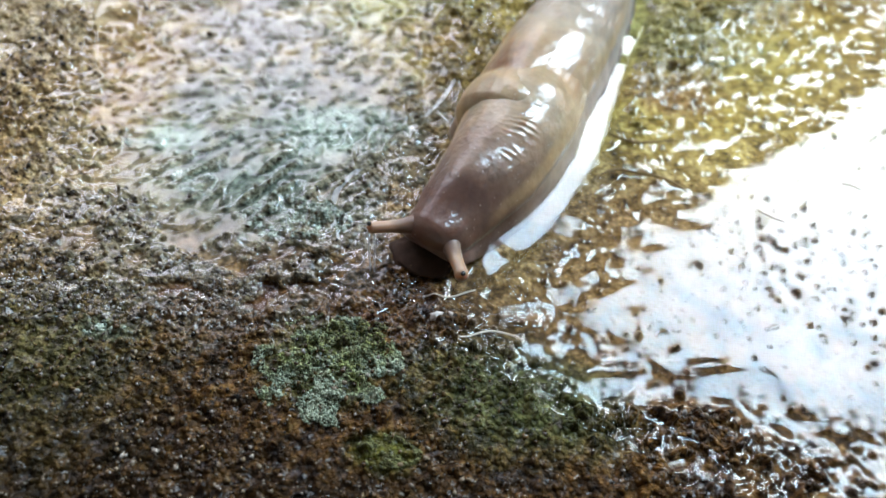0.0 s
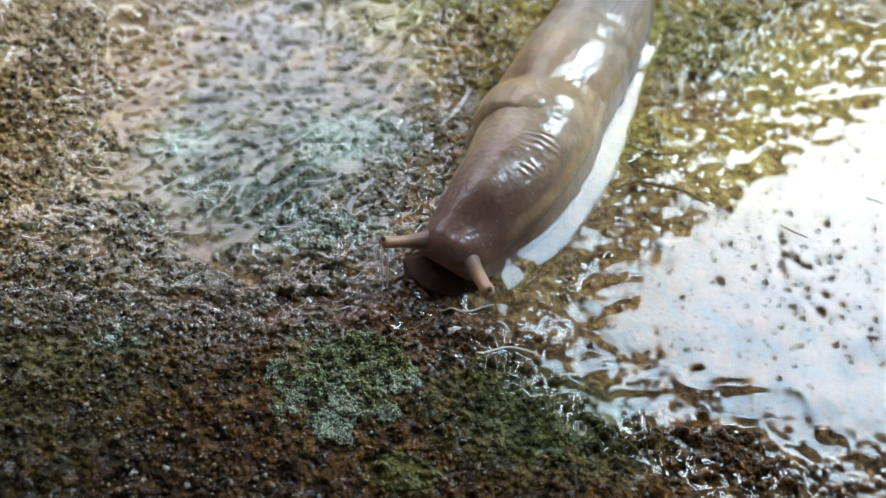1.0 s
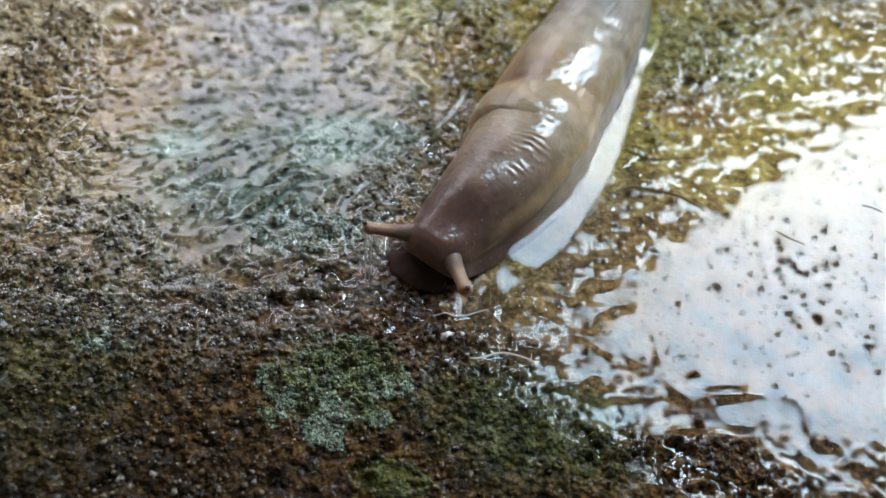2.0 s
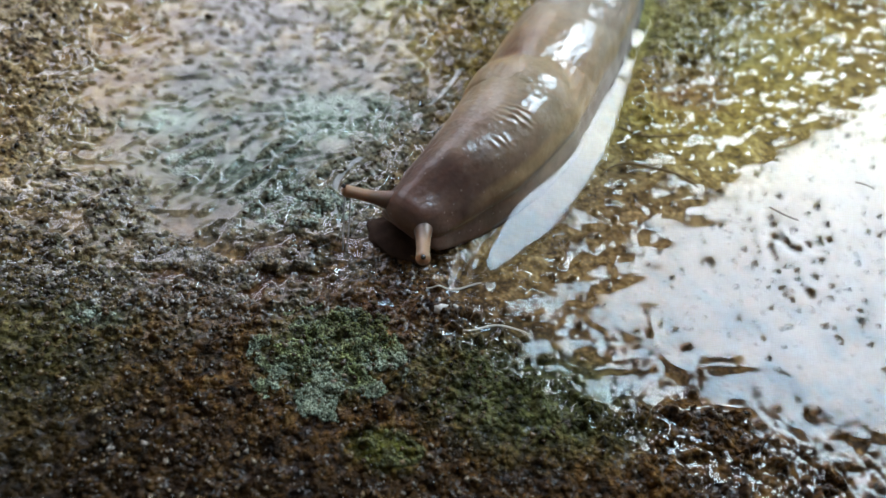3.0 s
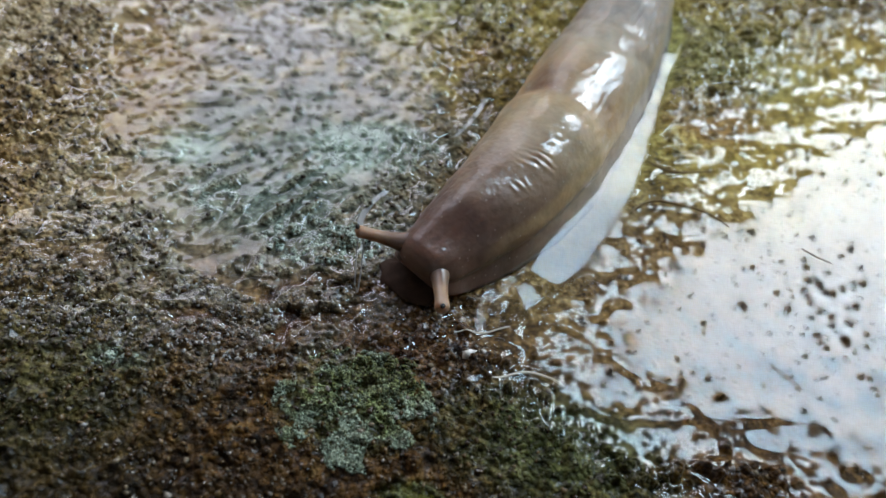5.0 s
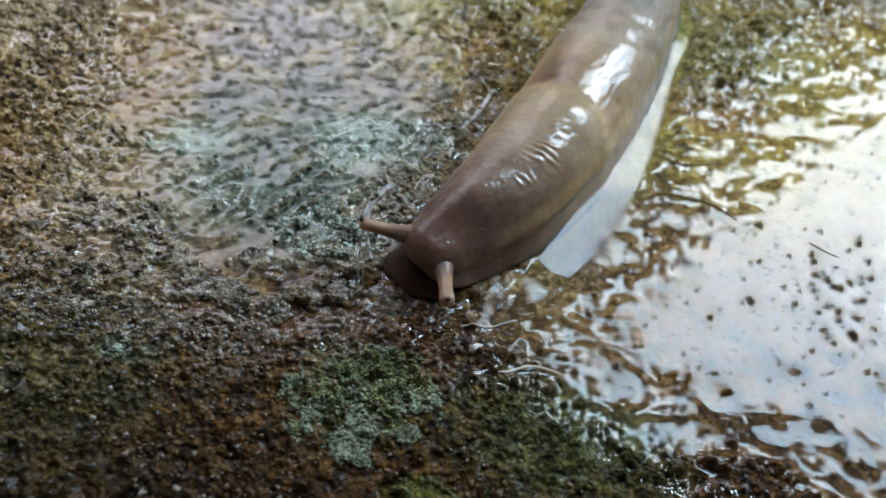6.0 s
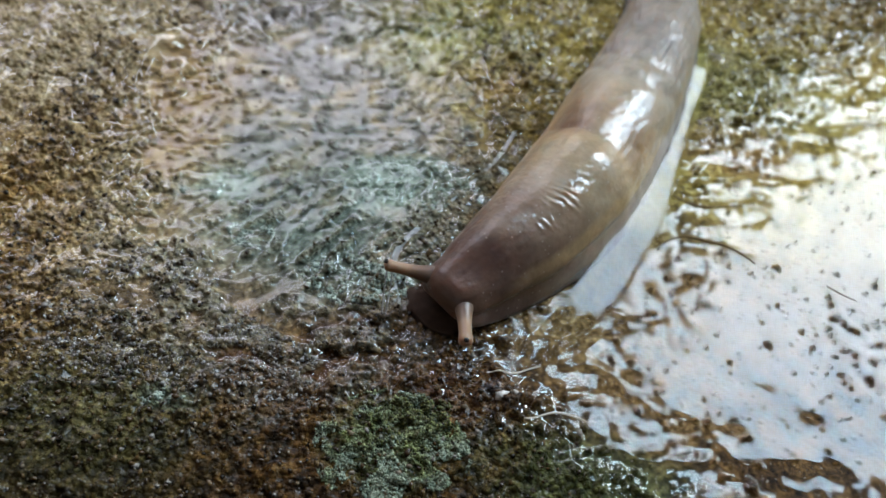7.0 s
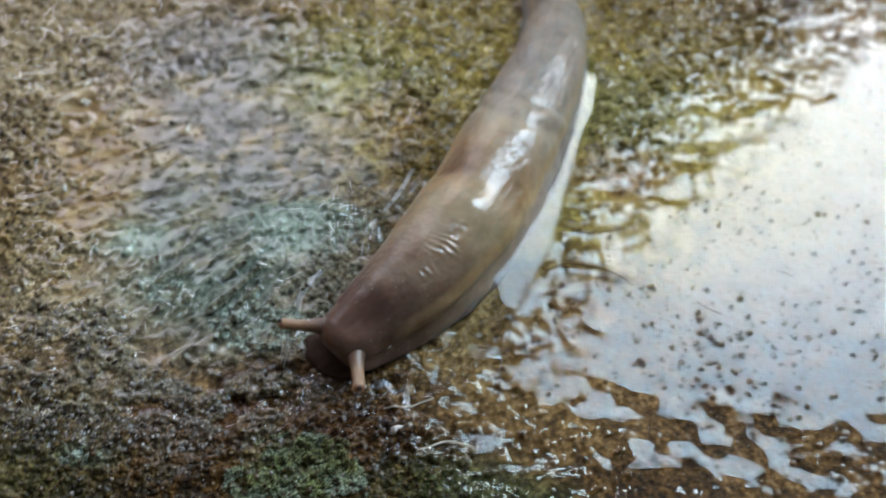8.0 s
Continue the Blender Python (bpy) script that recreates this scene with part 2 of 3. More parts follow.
def slug_material():
    """Translucent wet skin; U runs along the body (0 at the snout, 1 at 10 cm), V across it from one side of the foot to the other."""
    g = Nodes("slug_skin")
    uv = g.coord("UV")
    sep = g.tree.nodes.new("ShaderNodeSeparateXYZ")
    g.put(sep.inputs[0], uv)
    u, v = sep.outputs[0], sep.outputs[1]
    p = g.coord()
    blot = g.noise(p, 150, 3, 0.5)
    wob = g.math("MULTIPLY", g.math("SUBTRACT", blot, 0.5), 0.05)
    along = g.math("ADD", u, wob)
    col = g.ramp(along, (0.0, (0.11, 0.055, 0.036)), (0.065, (0.105, 0.058, 0.043)), (0.135, (0.215, 0.14, 0.088)), (0.19, (0.32, 0.235, 0.13)),
                 (0.225, (0.33, 0.23, 0.12)), (0.252, (0.30, 0.185, 0.08)), (0.285, (0.34, 0.215, 0.10)), (0.345, (0.34, 0.275, 0.19)), (0.415, (0.25, 0.215, 0.18)), (0.9, (0.22, 0.165, 0.11)))
    # a rust-brown blotch beside the crease behind the mantle's front
    blotch = g.math("MULTIPLY", g.ramp(along, (0.228, 0.0), (0.25, 0.9), (0.275, 0.7), (0.305, 0.0)), g.ramp(g.math("ADD", v, wob), (0.18, 0.2), (0.30, 1.0), (0.42, 0.9), (0.50, 0.15)))
    col = g.mix(blotch, col, (0.13, 0.045, 0.014))
    cloud = g.ramp(g.noise(p, 230, 3, 0.5), (0.38, 0.0), (0.62, 0.45))
    col = g.mix(g.math("MULTIPLY", cloud, g.ramp(along, (0.05, 0.1), (0.16, 0.8), (0.42, 0.5))), col, (0.40, 0.32, 0.22))
    side = g.math("ABSOLUTE", g.math("SUBTRACT", g.math("ADD", v, wob), 0.5))
    band = g.ramp(side, (0.27, 0.0), (0.31, 1.0), (0.35, 1.0), (0.39, 0.0))
    band = g.math("MULTIPLY", band, g.ramp(along, (0.05, 0.0), (0.13, 0.65), (0.3, 0.75), (0.5, 0.3)))
    col = g.mix(band, col, (0.42, 0.29, 0.14))
    skirt = g.math("MULTIPLY", g.ramp(side, (0.38, 0.0), (0.45, 0.6)), g.ramp(along, (0.08, 0.15), (0.26, 1.0)))
    col = g.mix(skirt, col, (0.27, 0.245, 0.235))
    mott = g.ramp(g.noise(p, 420, 4, 0.6), (0.3, 0.52), (0.7, 0.98))
    col = g.mix(0.8, col, mott, "MULTIPLY")
    fleck = g.ramp(g.cells(p, 1100), (0.05, 1.0), (0.14, 0.0))
    col = g.mix(g.math("MULTIPLY", fleck, 0.25), col, (0.6, 0.55, 0.48))
    g.bump(g.math("ADD", g.noise(p, 700, 3), g.math("MULTIPLY", g.noise(p, 2600, 2), 0.5)), 0.22, 0.0002)
    # the slime follows the skin's grain, which frays the edges of its reflections
    skin = g.tree.nodes.new("ShaderNodeBump")
    skin.inputs["Strength"].default_value, skin.inputs["Distance"].default_value = 0.85, 0.00022
    g.put(skin.inputs["Height"], g.math("ADD", g.noise(p, 420, 3, 0.6), g.math("MULTIPLY", g.noise(p, 1500, 2, 0.5), 0.25)))
    g.put(g.bsdf.inputs["Coat Normal"], skin.outputs["Normal"])
    return g.set(Base_Color=col, Roughness=0.38, Specular_IOR_Level=0.18, Subsurface_Weight=0.6, Subsurface_Radius=(1.0, 0.5, 0.3), Subsurface_Scale=0.0013,
                 Coat_Weight=g.math("MULTIPLY", g.ramp(along, (0.31, 1.0), (0.36, 0.5)), g.ramp(v, (0.34, 0.04), (0.43, 0.22), (0.50, 0.3), (0.56, 1.0))), Coat_Roughness=0.05, Coat_IOR=1.42)


def plain_material(name, col, rough=0.7, scale=6.0, amount=0.25, **more):
    g = Nodes(name)
    n = g.noise(g.coord(), scale, 5, 0.6)
    g.bump(n, 0.2, 0.2 / scale)
    return g.set(Base_Color=g.mix(amount, col, g.ramp(n, (0.3, 0.4), (0.7, 1.2)), "MULTIPLY"), Roughness=rough, **more)


GROUND, GRIT, WATER = ground_material(), grain_material(), water_material()
MUCUS = plain_material("thin_mucus", (0.74, 0.78, 0.80), 0.45, 300, 0.3, Transmission_Weight=0.85, IOR=1.15, Specular_IOR_Level=0.05)
BEAD = water_material("standing_water_rim", 0.02)
SKIN = slug_material()
MOSS = tuft_material("damp_moss", (0.008, 0.012, 0.003), (0.05, 0.058, 0.012), (0.20, 0.21, 0.06))
GREY_MOSS = tuft_material("grey_green_lichen", (0.045, 0.06, 0.034), (0.18, 0.215, 0.14), (0.38, 0.43, 0.31), ((0.045, 0.055, 0.010), (0.26, 0.29, 0.075)))
YELLOW_MOSS = tuft_material("yellow_green_moss", (0.02, 0.022, 0.006), (0.058, 0.06, 0.014), (0.13, 0.132, 0.04))
CRUST = tuft_material("pale_teal_lichen", (0.05, 0.065, 0.044), (0.19, 0.228, 0.17), (0.40, 0.455, 0.36))
def stalk_material():
    """Skin-brown at the root, translucent tan towards the tip."""
    g = Nodes("stalk_skin")
    sep = g.tree.nodes.new("ShaderNodeSeparateXYZ")
    p = g.coord()
    g.put(sep.inputs[0], p)
    n = g.noise(p, 1400, 3)
    far = g.math("ADD", g.math("MULTIPLY", sep.outputs[0], 200.0), g.math("MULTIPLY", n, 0.2))
    col = g.ramp(far, (0.45, (0.085, 0.052, 0.042)), (0.8, (0.125, 0.082, 0.055)), (1.25, (0.215, 0.14, 0.085)))
    g.bump(n, 0.15, 0.0001)
    return g.set(Base_Color=col, Roughness=0.4, Specular_IOR_Level=0.2, Subsurface_Weight=0.85, Subsurface_Radius=(1.0, 0.6, 0.4), Subsurface_Scale=0.002, Coat_Weight=0.2, Coat_Roughness=0.06)


STALK = stalk_material()
EYE = plain_material("eye_black", (0.006, 0.005, 0.005), 0.1)
SLIME = plain_material("slime", (0.75, 0.74, 0.72), 0.08, 500, 0.1, Transmission_Weight=0.7, IOR=1.4)
PLASTER = plain_material("pale_plaster", (0.72, 0.71, 0.69), 0.85, 4.0, 0.2)
TIMBER = plain_material("dark_timber", (0.05, 0.035, 0.025), 0.7, 8.0, 0.5)


# ---- relief of the stone ----
table = np.random.RandomState(7).permutation(4096)
angles = np.random.RandomState(8).rand(4096) * 2 * math.pi
GX, GY = np.cos(angles), np.sin(angles)


def swell(x, y, freq, seed=0):
    """Gradient noise, about -0.7 to 0.7, over arrays of places in cm."""
    c, k = math.cos(0.6 + 0.77 * seed), math.sin(0.6 + 0.77 * seed)
    x, y = np.asarray(x, float) * freq, np.asarray(y, float) * freq
    x, y = c * x - k * y + 57.3 * seed, k * x + c * y - 31.7 * seed
    xi, yi = np.floor(x).astype(int), np.floor(y).astype(int)
    fx, fy = x - xi, y - yi
    u, v = fx * fx * fx * (fx * (fx * 6 - 15) + 10), fy * fy * fy * (fy * (fy * 6 - 15) + 10)

    def corner(dx, dy):
        h = table[(table[(xi + dx) & 4095] + yi + dy) & 4095]
        return GX[h] * (fx - dx) + GY[h] * (fy - dy)

    a, b = corner(0, 0) * (1 - u) + corner(1, 0) * u, corner(0, 1) * (1 - u) + corner(1, 1) * u
    return a * (1 - v) + b * v


def step(a, b, x):
    t = np.clip((x - a) / (b - a), 0, 1)
    return t * t * (3 - 2 * t)


def span(x, y, a, b):
    """Distance from places to the line between a and b."""
    dx, dy = b[0] - a[0], b[1] - a[1]
    t = np.clip(((x - a[0]) * dx + (y - a[1]) * dy) / (dx * dx + dy * dy), 0, 1)
    return np.hypot(x - a[0] - t * dx, y - a[1] - t * dy)


def from_slug(x, y):
    return np.minimum(span(x, y, (-0.25, 4.9), (0.75, 6.5)), span(x, y, (0.75, 6.5), (1.9, 10.0)))


def shores(x, y):
    """How far a place lies outside the puddle, in cm (negative inside), and the same for the thin film on the pale stone."""
    wander = 0.5 * swell(x, y, 0.8, 3) + 0.3 * swell(x, y, 2.2, 4)
    bank = -0.735 * (x - 1.04) + 0.678 * (y - 3.87) - 1.5
    low = np.where(x < 2.2, 3.62 - 0.58 * (x - 0.4), 2.58 - 0.08 * (x - 2.2)) - y
    out = np.maximum(np.maximum(bank, 1.3 * low), 0.35 - x) + 0.55 * wander + 0.10 * swell(x, y, 3.4, 41)
    out = out + 1.1 * np.exp(-(((x - 2.45) / 0.55) ** 2) - ((y - 2.95 + 0.15 * (x - 2.45)) / 0.26) ** 2)
    worn = from_slug(x, y)
    film = ((x + 2.55) / 2.05) ** 2 + ((y - 6.3) / 2.4) ** 2 + 1.7 * wander + 1.1 * swell(x, y, 1.5, 42) + 0.8 * swell(x, y, 3.5, 32)
    film = film + 1.1 * np.maximum(0, 4.6 - y + 0.8 * swell(x, y, 1.3, 38) + 0.5 * wander + 0.12 * (x + 2.5))
    film = film + 1.6 * np.maximum(0, 1.5 - worn) + 1.3 * np.maximum(0, 0.8 * (-3.1 - x) + 0.6 * (5.3 - y))
    return out, film, worn


def relief(x, y):
    """Height of the stone in cm: a shallow hollow that holds the puddle, another with a thin film, and knobbly grain."""
    x, y = np.asarray(x, float), np.asarray(y, float)
    out, film, worn = shores(x, y)
    open_water = step(0.25, -0.35, out)
    thin = step(2.3, 0.7, film)
    big = -0.05 + 0.095 * step(-0.45, 0.65, out)
    big = np.where(film < 2.6, np.minimum(big, -0.022 + 0.06 * step(0.6, 2.6, film)), big)
    big = np.where(big > 0, big * (0.2 + 0.8 * step(0.3, 1.0, worn)), big)
    big = big + 0.15 * step(9.0, 16.0, np.hypot(x - 0.8, y - 6.0))
    # rough grain, lying smooth where water stands
    lumps = swell(x, y, 5.5, 5)
    rough = 0.05 * np.maximum(lumps, -0.1) ** 2 * np.sign(lumps) * 4 + 0.024 * swell(x, y, 2.6, 6)
    rough = rough + 0.034 * swell(x, y, 10.0, 7) + 0.024 * swell(x, y, 19.0, 8)
    seep = np.exp(-(((y - 4.05) / 0.5) ** 2)) * step(-0.7, -1.3, x) * step(-4.6, -3.8, x)
    big = big - seep * np.minimum(0.055, 0.34 * np.maximum(0, swell(0.8 * x, 1.6 * y, 2.3, 40) + 0.01))
    calm = (1.0 - 0.75 * seep) * (1.0 - 0.85 * open_water) * (1.0 - 0.82 * thin)
    # grains that stand out of the water, crowding towards the shore
    shore = np.maximum(step(-1.05, 0.2, out), 0.35 * step(4.3, 3.0, y))
    bent, herd = 0.10 * swell(x, y, 3.6, 43), 0.14 * swell(x, y, 0.9, 53)
    ragged = 0.75 * swell(x + bent, y - bent, 2.1, 9) + 0.55 * swell(x, y + bent, 4.6, 10) + 0.5 * swell(x, y, 9.5, 25) + 0.38 * swell(x, y, 17.0, 31)
    knob = 0.42 * np.maximum(0, ragged - 0.80 + 0.58 * shore)
    knob = knob + 0.9 * np.maximum(0, swell(x, y + bent, 5.6, 48) - 0.52 + 0.17 * shore + herd) + 0.8 * np.maximum(0, swell(x + bent, y, 9.0, 49) - 0.47 + 0.16 * shore + herd) + 0.8 * np.maximum(0, swell(x, y + bent, 13.5, 52) - 0.43 + 0.08 * shore + herd) + 0.8 * np.maximum(0, swell(x, y, 19.0, 54) - 0.41 + 0.5 * herd)
    knob = knob * (1 - thin) * (0.1 + 0.9 * step(0.95, 1.3, worn)) * (0.35 + 0.65 * step(0.9, 0.0, out))
    rim = 0.16 * step(0.4, 1.7, film)
    knob = knob + thin * (0.20 * np.maximum(0, swell(x, y, 5.6, 27) - 0.25 + rim) + 0.26 * np.maximum(0, swell(x, y, 11.0, 28) - 0.26 + rim))
    cap = 0.09 - 0.052 * thin
    knob = cap * np.tanh(knob / cap)
    # a smooth lane where the foot's water lies
    lane = np.minimum(np.minimum(span(x, y, (0.34, 4.1), (0.8, 4.85)), span(x, y, (0.8, 4.85), (1.3, 5.8))), span(x, y, (1.3, 5.8), (2.2, 9.2)))
    lane = step(0.42, 0.22, lane)
    big, knob, calm = big * (1 - lane) - 0.02 * lane, knob * (1 - 0.9 * lane), calm * (1 - 0.75 * lane)
    # low terraces across the thin film
    rows = np.exp(-(((x + 2.1) / 1.0) ** 2) - ((y - 5.1) / 0.8) ** 2)
    ridge = rows * 0.24 * np.maximum(-0.04, swell(2.2 * (0.55 * x + 0.83 * y), 7.5 * (0.55 * y - 0.83 * x), 1.0, 29) - 0.04)
    return big + calm * rough + knob + ridge


def water_level(x, y):
    """Height of the water's skin in cm: uneven where it is thin, and drawn up at the edge of whatever stands out of it."""
    out, film, _ = shores(x, y)
    restless = np.maximum(0.2 + 0.8 * step(-1.9, -0.3, out), 0.75 * step(5.0, 4.0, y))
    skin = restless * (0.026 * swell(x + 0.35 * y, y - 0.2 * x, 1.4, 45) + 0.019 * swell(0.8 * x + 0.3 * y, y - 0.25 * x, 3.4, 46))
    # small mounds of water caught between the grains of the bank
    skin = skin + 0.048 * step(-1.7, -0.9, out) * np.maximum(0, swell(x, y, 4.4, 50) - 0.18) + 0.042 * step(-1.7, -0.8, out) * np.maximum(0, swell(x, y, 7.0, 51) - 0.20)
    depth = np.maximum(skin - relief(x, y), -0.01)
    return skin + 0.010 * np.exp(-depth / 0.008)


def mesh_of(name, verts, faces, material, smooth=True):
    me = bpy.data.meshes.new(name)
    me.from_pydata([tuple(v) for v in verts], [], faces)
    me.materials.append(material)
    if smooth:
        me.polygons.foreach_set("use_smooth", [True] * len(me.polygons))
    me.update()
    return me


def part(name, me, parent=None, label=""):
    ob = new(name, me)
    if parent is not None:
        ob.parent = parent
    return tagged(ob, label) if label else ob


def grid_faces(rows, cols):
    a = np.arange(rows * cols).reshape(rows, cols)
    return np.stack([a[:-1, :-1], a[:-1, 1:], a[1:, 1:], a[1:, :-1]], -1).reshape(-1, 4).tolist()


def make_ground():
    def axis(lo, hi, fine, far, extra):
        core = np.arange(lo, hi, fine)
        out = fine * 1.28 ** np.arange(1, extra)
        out = np.cumsum(out)
        return np.concatenate([lo - out[::-1], core, core[-1] + out])

    xs = axis(-6.4, 7.6, 0.0185, 0, 48)
    near = axis(1.4, 7.6, 0.0175, 0, 48)
    ys = np.concatenate([near[near < 7.6], np.arange(7.6, 12.6, 0.03), 12.6 + np.cumsum(0.03 * 1.28 ** np.arange(1, 46))])
    X, Y = np.meshgrid(xs, ys)
    Z = relief(X, Y)
    me = mesh_of("ground", np.stack([X, Y, Z], -1).reshape(-1, 3) * CM, grid_faces(len(ys), len(xs)), GROUND)
    return tagged(part("ground", me), "wet weathered stone with brown algae and lichen", "stone", kind="structure")


def make_water(xs, ys, keep, label):
    """A sheet of water over the hollows, left out where the stone stands well clear of it."""
    X, Y = np.meshgrid(np.arange(xs[0], xs[1], 0.019), np.arange(ys[0], ys[1], 0.019))
    Z = water_level(X, Y)
    out, film, _ = shores(X, Y)
    wet = keep(X, Y) & (relief(X, Y) < Z + 0.03) & ((out < 0.35) | (film < 3.0) | (Y > 3.4) & (X < 0.3))
    cell = wet[:-1, :-1] | wet[1:, :-1] | wet[:-1, 1:] | wet[1:, 1:]
    faces = np.array(grid_faces(*X.shape))[cell.ravel()]
    used, flat = np.unique(faces, return_inverse=True)
    verts = np.stack([X, Y, Z], -1).reshape(-1, 3)[used] * CM
    ob = part("puddle", mesh_of("puddle", verts, flat.reshape(-1, 4).tolist(), WATER))
    ob.visible_shadow = False
    return tagged(ob, label, "puddle", kind="structure")


ground = make_ground()
# the body of the slug parts the two sheets
make_water((-0.6, 8.4), (1.2, 13.0), lambda x, y: x > np.interp(y, (1, 4.0, 6.5, 9.5, 13), (-0.6, -0.5, 0.75, 1.75, 1.2)), "clear rain water with stone grains standing out of it")
make_water((-7.0, 1.8), (2.8, 11.5), lambda x, y: x < np.interp(y, (1, 4.0, 6.5, 9.5, 13), (-0.6, -0.5, 0.75, 1.75, 1.2)), "thin film of clear water over pale stone")


def slab(name, lo, hi, material, label):
    bm = bmesh.new()
    bmesh.ops.create_cube(bm, size=1.0)
    for v in bm.verts:
        v.co = Vector([(a + b) / 2 + c * (b - a) for a, b, c in zip(lo, hi, v.co)])
    bmesh.ops.bevel(bm, geom=bm.edges[:], offset=0.01, segments=2, affect="EDGES")
    me = bpy.data.meshes.new(name)
    bm.to_mesh(me)
    bm.free()
    me.materials.append(material)
    return tagged(part(name, me), label, kind="structure")


# plain walls, out of view, added to keep sky light off sides and back
slab("wall_west", (-1.75, -2.6, -0.1), (-1.6, 0.85, 2.45), PLASTER, "added unseen plain pale plastered wall that blocks the sky")
slab("wall_south", (-1.6, -2.6, -0.1), (3.2, -2.45, 2.75), PLASTER, "added unseen plain pale plastered wall that blocks the sky")
slab("wall_east", (3.05, -2.45, -0.1), (3.2, 0.85, 2.3), PLASTER, "added unseen plain pale plastered wall that blocks the sky")
def board(name, outline, thick, upright, at, label):
    """A plate cut to an outline: flat at height `at`, or upright at depth `at`."""
    bm = bmesh.new()
    low = [bm.verts.new((x, at, y) if upright else (x, y, at)) for x, y in outline]
    face = bm.faces.new(low)
    out = bmesh.ops.extrude_face_region(bm, geom=[face])["geom"]
    bmesh.ops.translate(bm, verts=[v for v in out if isinstance(v, bmesh.types.BMVert)], vec=(0, thick, 0) if upright else (0, 0, thick))
    bmesh.ops.recalc_face_normals(bm, faces=bm.faces[:])
    bmesh.ops.bevel(bm, geom=bm.edges[:], offset=0.006, segments=2, affect="EDGES")
    me = bpy.data.meshes.new(name)
    bm.to_mesh(me)
    bm.free()
    me.materials.append(TIMBER)
    return tagged(part(name, me), label, kind="structure")


# the skewed roof edge and an added, unseen board's raking edge frame bright sky
board("ceiling", [(-1.6, -2.45), (3.05, -2.45), (3.05, 0.842), (0.05, 1.190), (-1.6, 0.85)], 0.15, False, 2.3, "dark timber porch ceiling")
board("sky_blocker", [(-0.1, -0.05), (2.036, -0.05), (0.323, 3.4), (-0.1, 3.4)], 0.08, True, 2.0, "added unseen dark board with a raking edge that blocks the sky")


# ---- the slug ----
def spine_at(stations, n):
    """Smoothly interpolated rows of x, y, half width and height at n even steps along the body, with the length so far."""
    st = np.array(stations, float)
    d = np.concatenate([[0], np.cumsum(np.hypot(*np.diff(st[:, :2], axis=0).T))])
    m = np.gradient(st, d, axis=0)
    s = np.linspace(0, d[-1], n)
    k = np.clip(np.searchsorted(d, s, "right") - 1, 0, len(d) - 2)
    h = (d[k + 1] - d[k])[:, None]
    t = ((s - d[k]) / (d[k + 1] - d[k]))[:, None]
    out = (2 * t**3 - 3 * t**2 + 1) * st[k] + (t**3 - 2 * t**2 + t) * h * m[k] + (-2 * t**3 + 3 * t**2) * st[k + 1] + (t**3 - t**2) * h * m[k + 1]
    return s, out


def body_piece(name, s0, s1, shrink):
    """A stretch of the body: flat-bottomed, rounded cross-sections along the spine. shrink: how the girth falls where it lies inside its neighbour."""
    s, rows = spine_at(BODY, 900)
    pick = (s >= s0) & (s <= s1)
    s, rows = s[pick], rows[pick]
    n, m = len(s), 141
    a = np.linspace(0, math.pi, m)
    across, arch = np.cos(a), np.sin(a)
    tang = np.gradient(rows[:, :2], axis=0)
    tang /= np.linalg.norm(tang, axis=1)[:, None]
    side = np.stack([-tang[:, 1], tang[:, 0]], 1)
    S, A = np.meshgrid(s, a, indexing="ij")
    scale = shrink(s)[:, None]
    hw, hh, base = rows[:, 2:3] * scale, rows[:, 3:4] * scale, rows[:, 4:5]
    off = hw * (np.sign(across) * np.abs(across) ** 0.88)[None]
    z = base + hh * (arch ** 0.82)[None]
    edge = np.exp(-((arch / 0.09) ** 2))[None] * np.sign(across)[None]
    frill = 1 + 0.35 * np.sin(S * 9 + 2 * np.sin(S * 3.1))
    off = off + edge * 0.03 * frill * np.minimum(hw / 0.5, 1)
    groove = np.exp(-(((arch - 0.26) / 0.08) ** 2))[None] * np.sign(across)[None]
    off = off - groove * 0.035 * hw / 0.6
    P = np.stack([rows[:, 0:1] + side[:, 0:1] * off, rows[:, 1:2] + side[:, 1:2] * off, z], -1)
    nrm = np.cross(np.gradient(P, axis=1), np.gradient(P, axis=0))
    nrm /= np.maximum(np.linalg.norm(nrm, axis=-1, keepdims=True), 1e-9)
    mid = P[:, m // 2:m // 2 + 1] * (1, 1, 0.3)
    nrm *= np.sign(((P - mid) * nrm).sum(-1, keepdims=True))
    P = P + nrm * (skin_relief(S, A, P) * np.minimum(1, arch * 3)[None])[..., None]
    faces = grid_faces(n, m)
    faces += [(i * m, (i + 1) * m, (i + 1) * m + m - 1, i * m + m - 1) for i in range(n - 1)]
    faces += [tuple(range(m)), tuple(range((n - 1) * m, n * m))]
    me = mesh_of(name, P.reshape(-1, 3) * CM, faces, SKIN)
    uv = me.uv_layers.new(name="UVMap")
    U, V = (S / 10).ravel(), (A / math.pi).ravel()
    idx = np.zeros(len(me.loops), dtype=np.int32)
    me.loops.foreach_get("vertex_index", idx)
    uv.data.foreach_set("uv", np.stack([U[idx], V[idx]], 1).ravel())
    bm = bmesh.new()
    bm.from_mesh(me)
    bmesh.ops.recalc_face_normals(bm, faces=bm.faces[:])
    bm.to_mesh(me)
    bm.free()
    return me


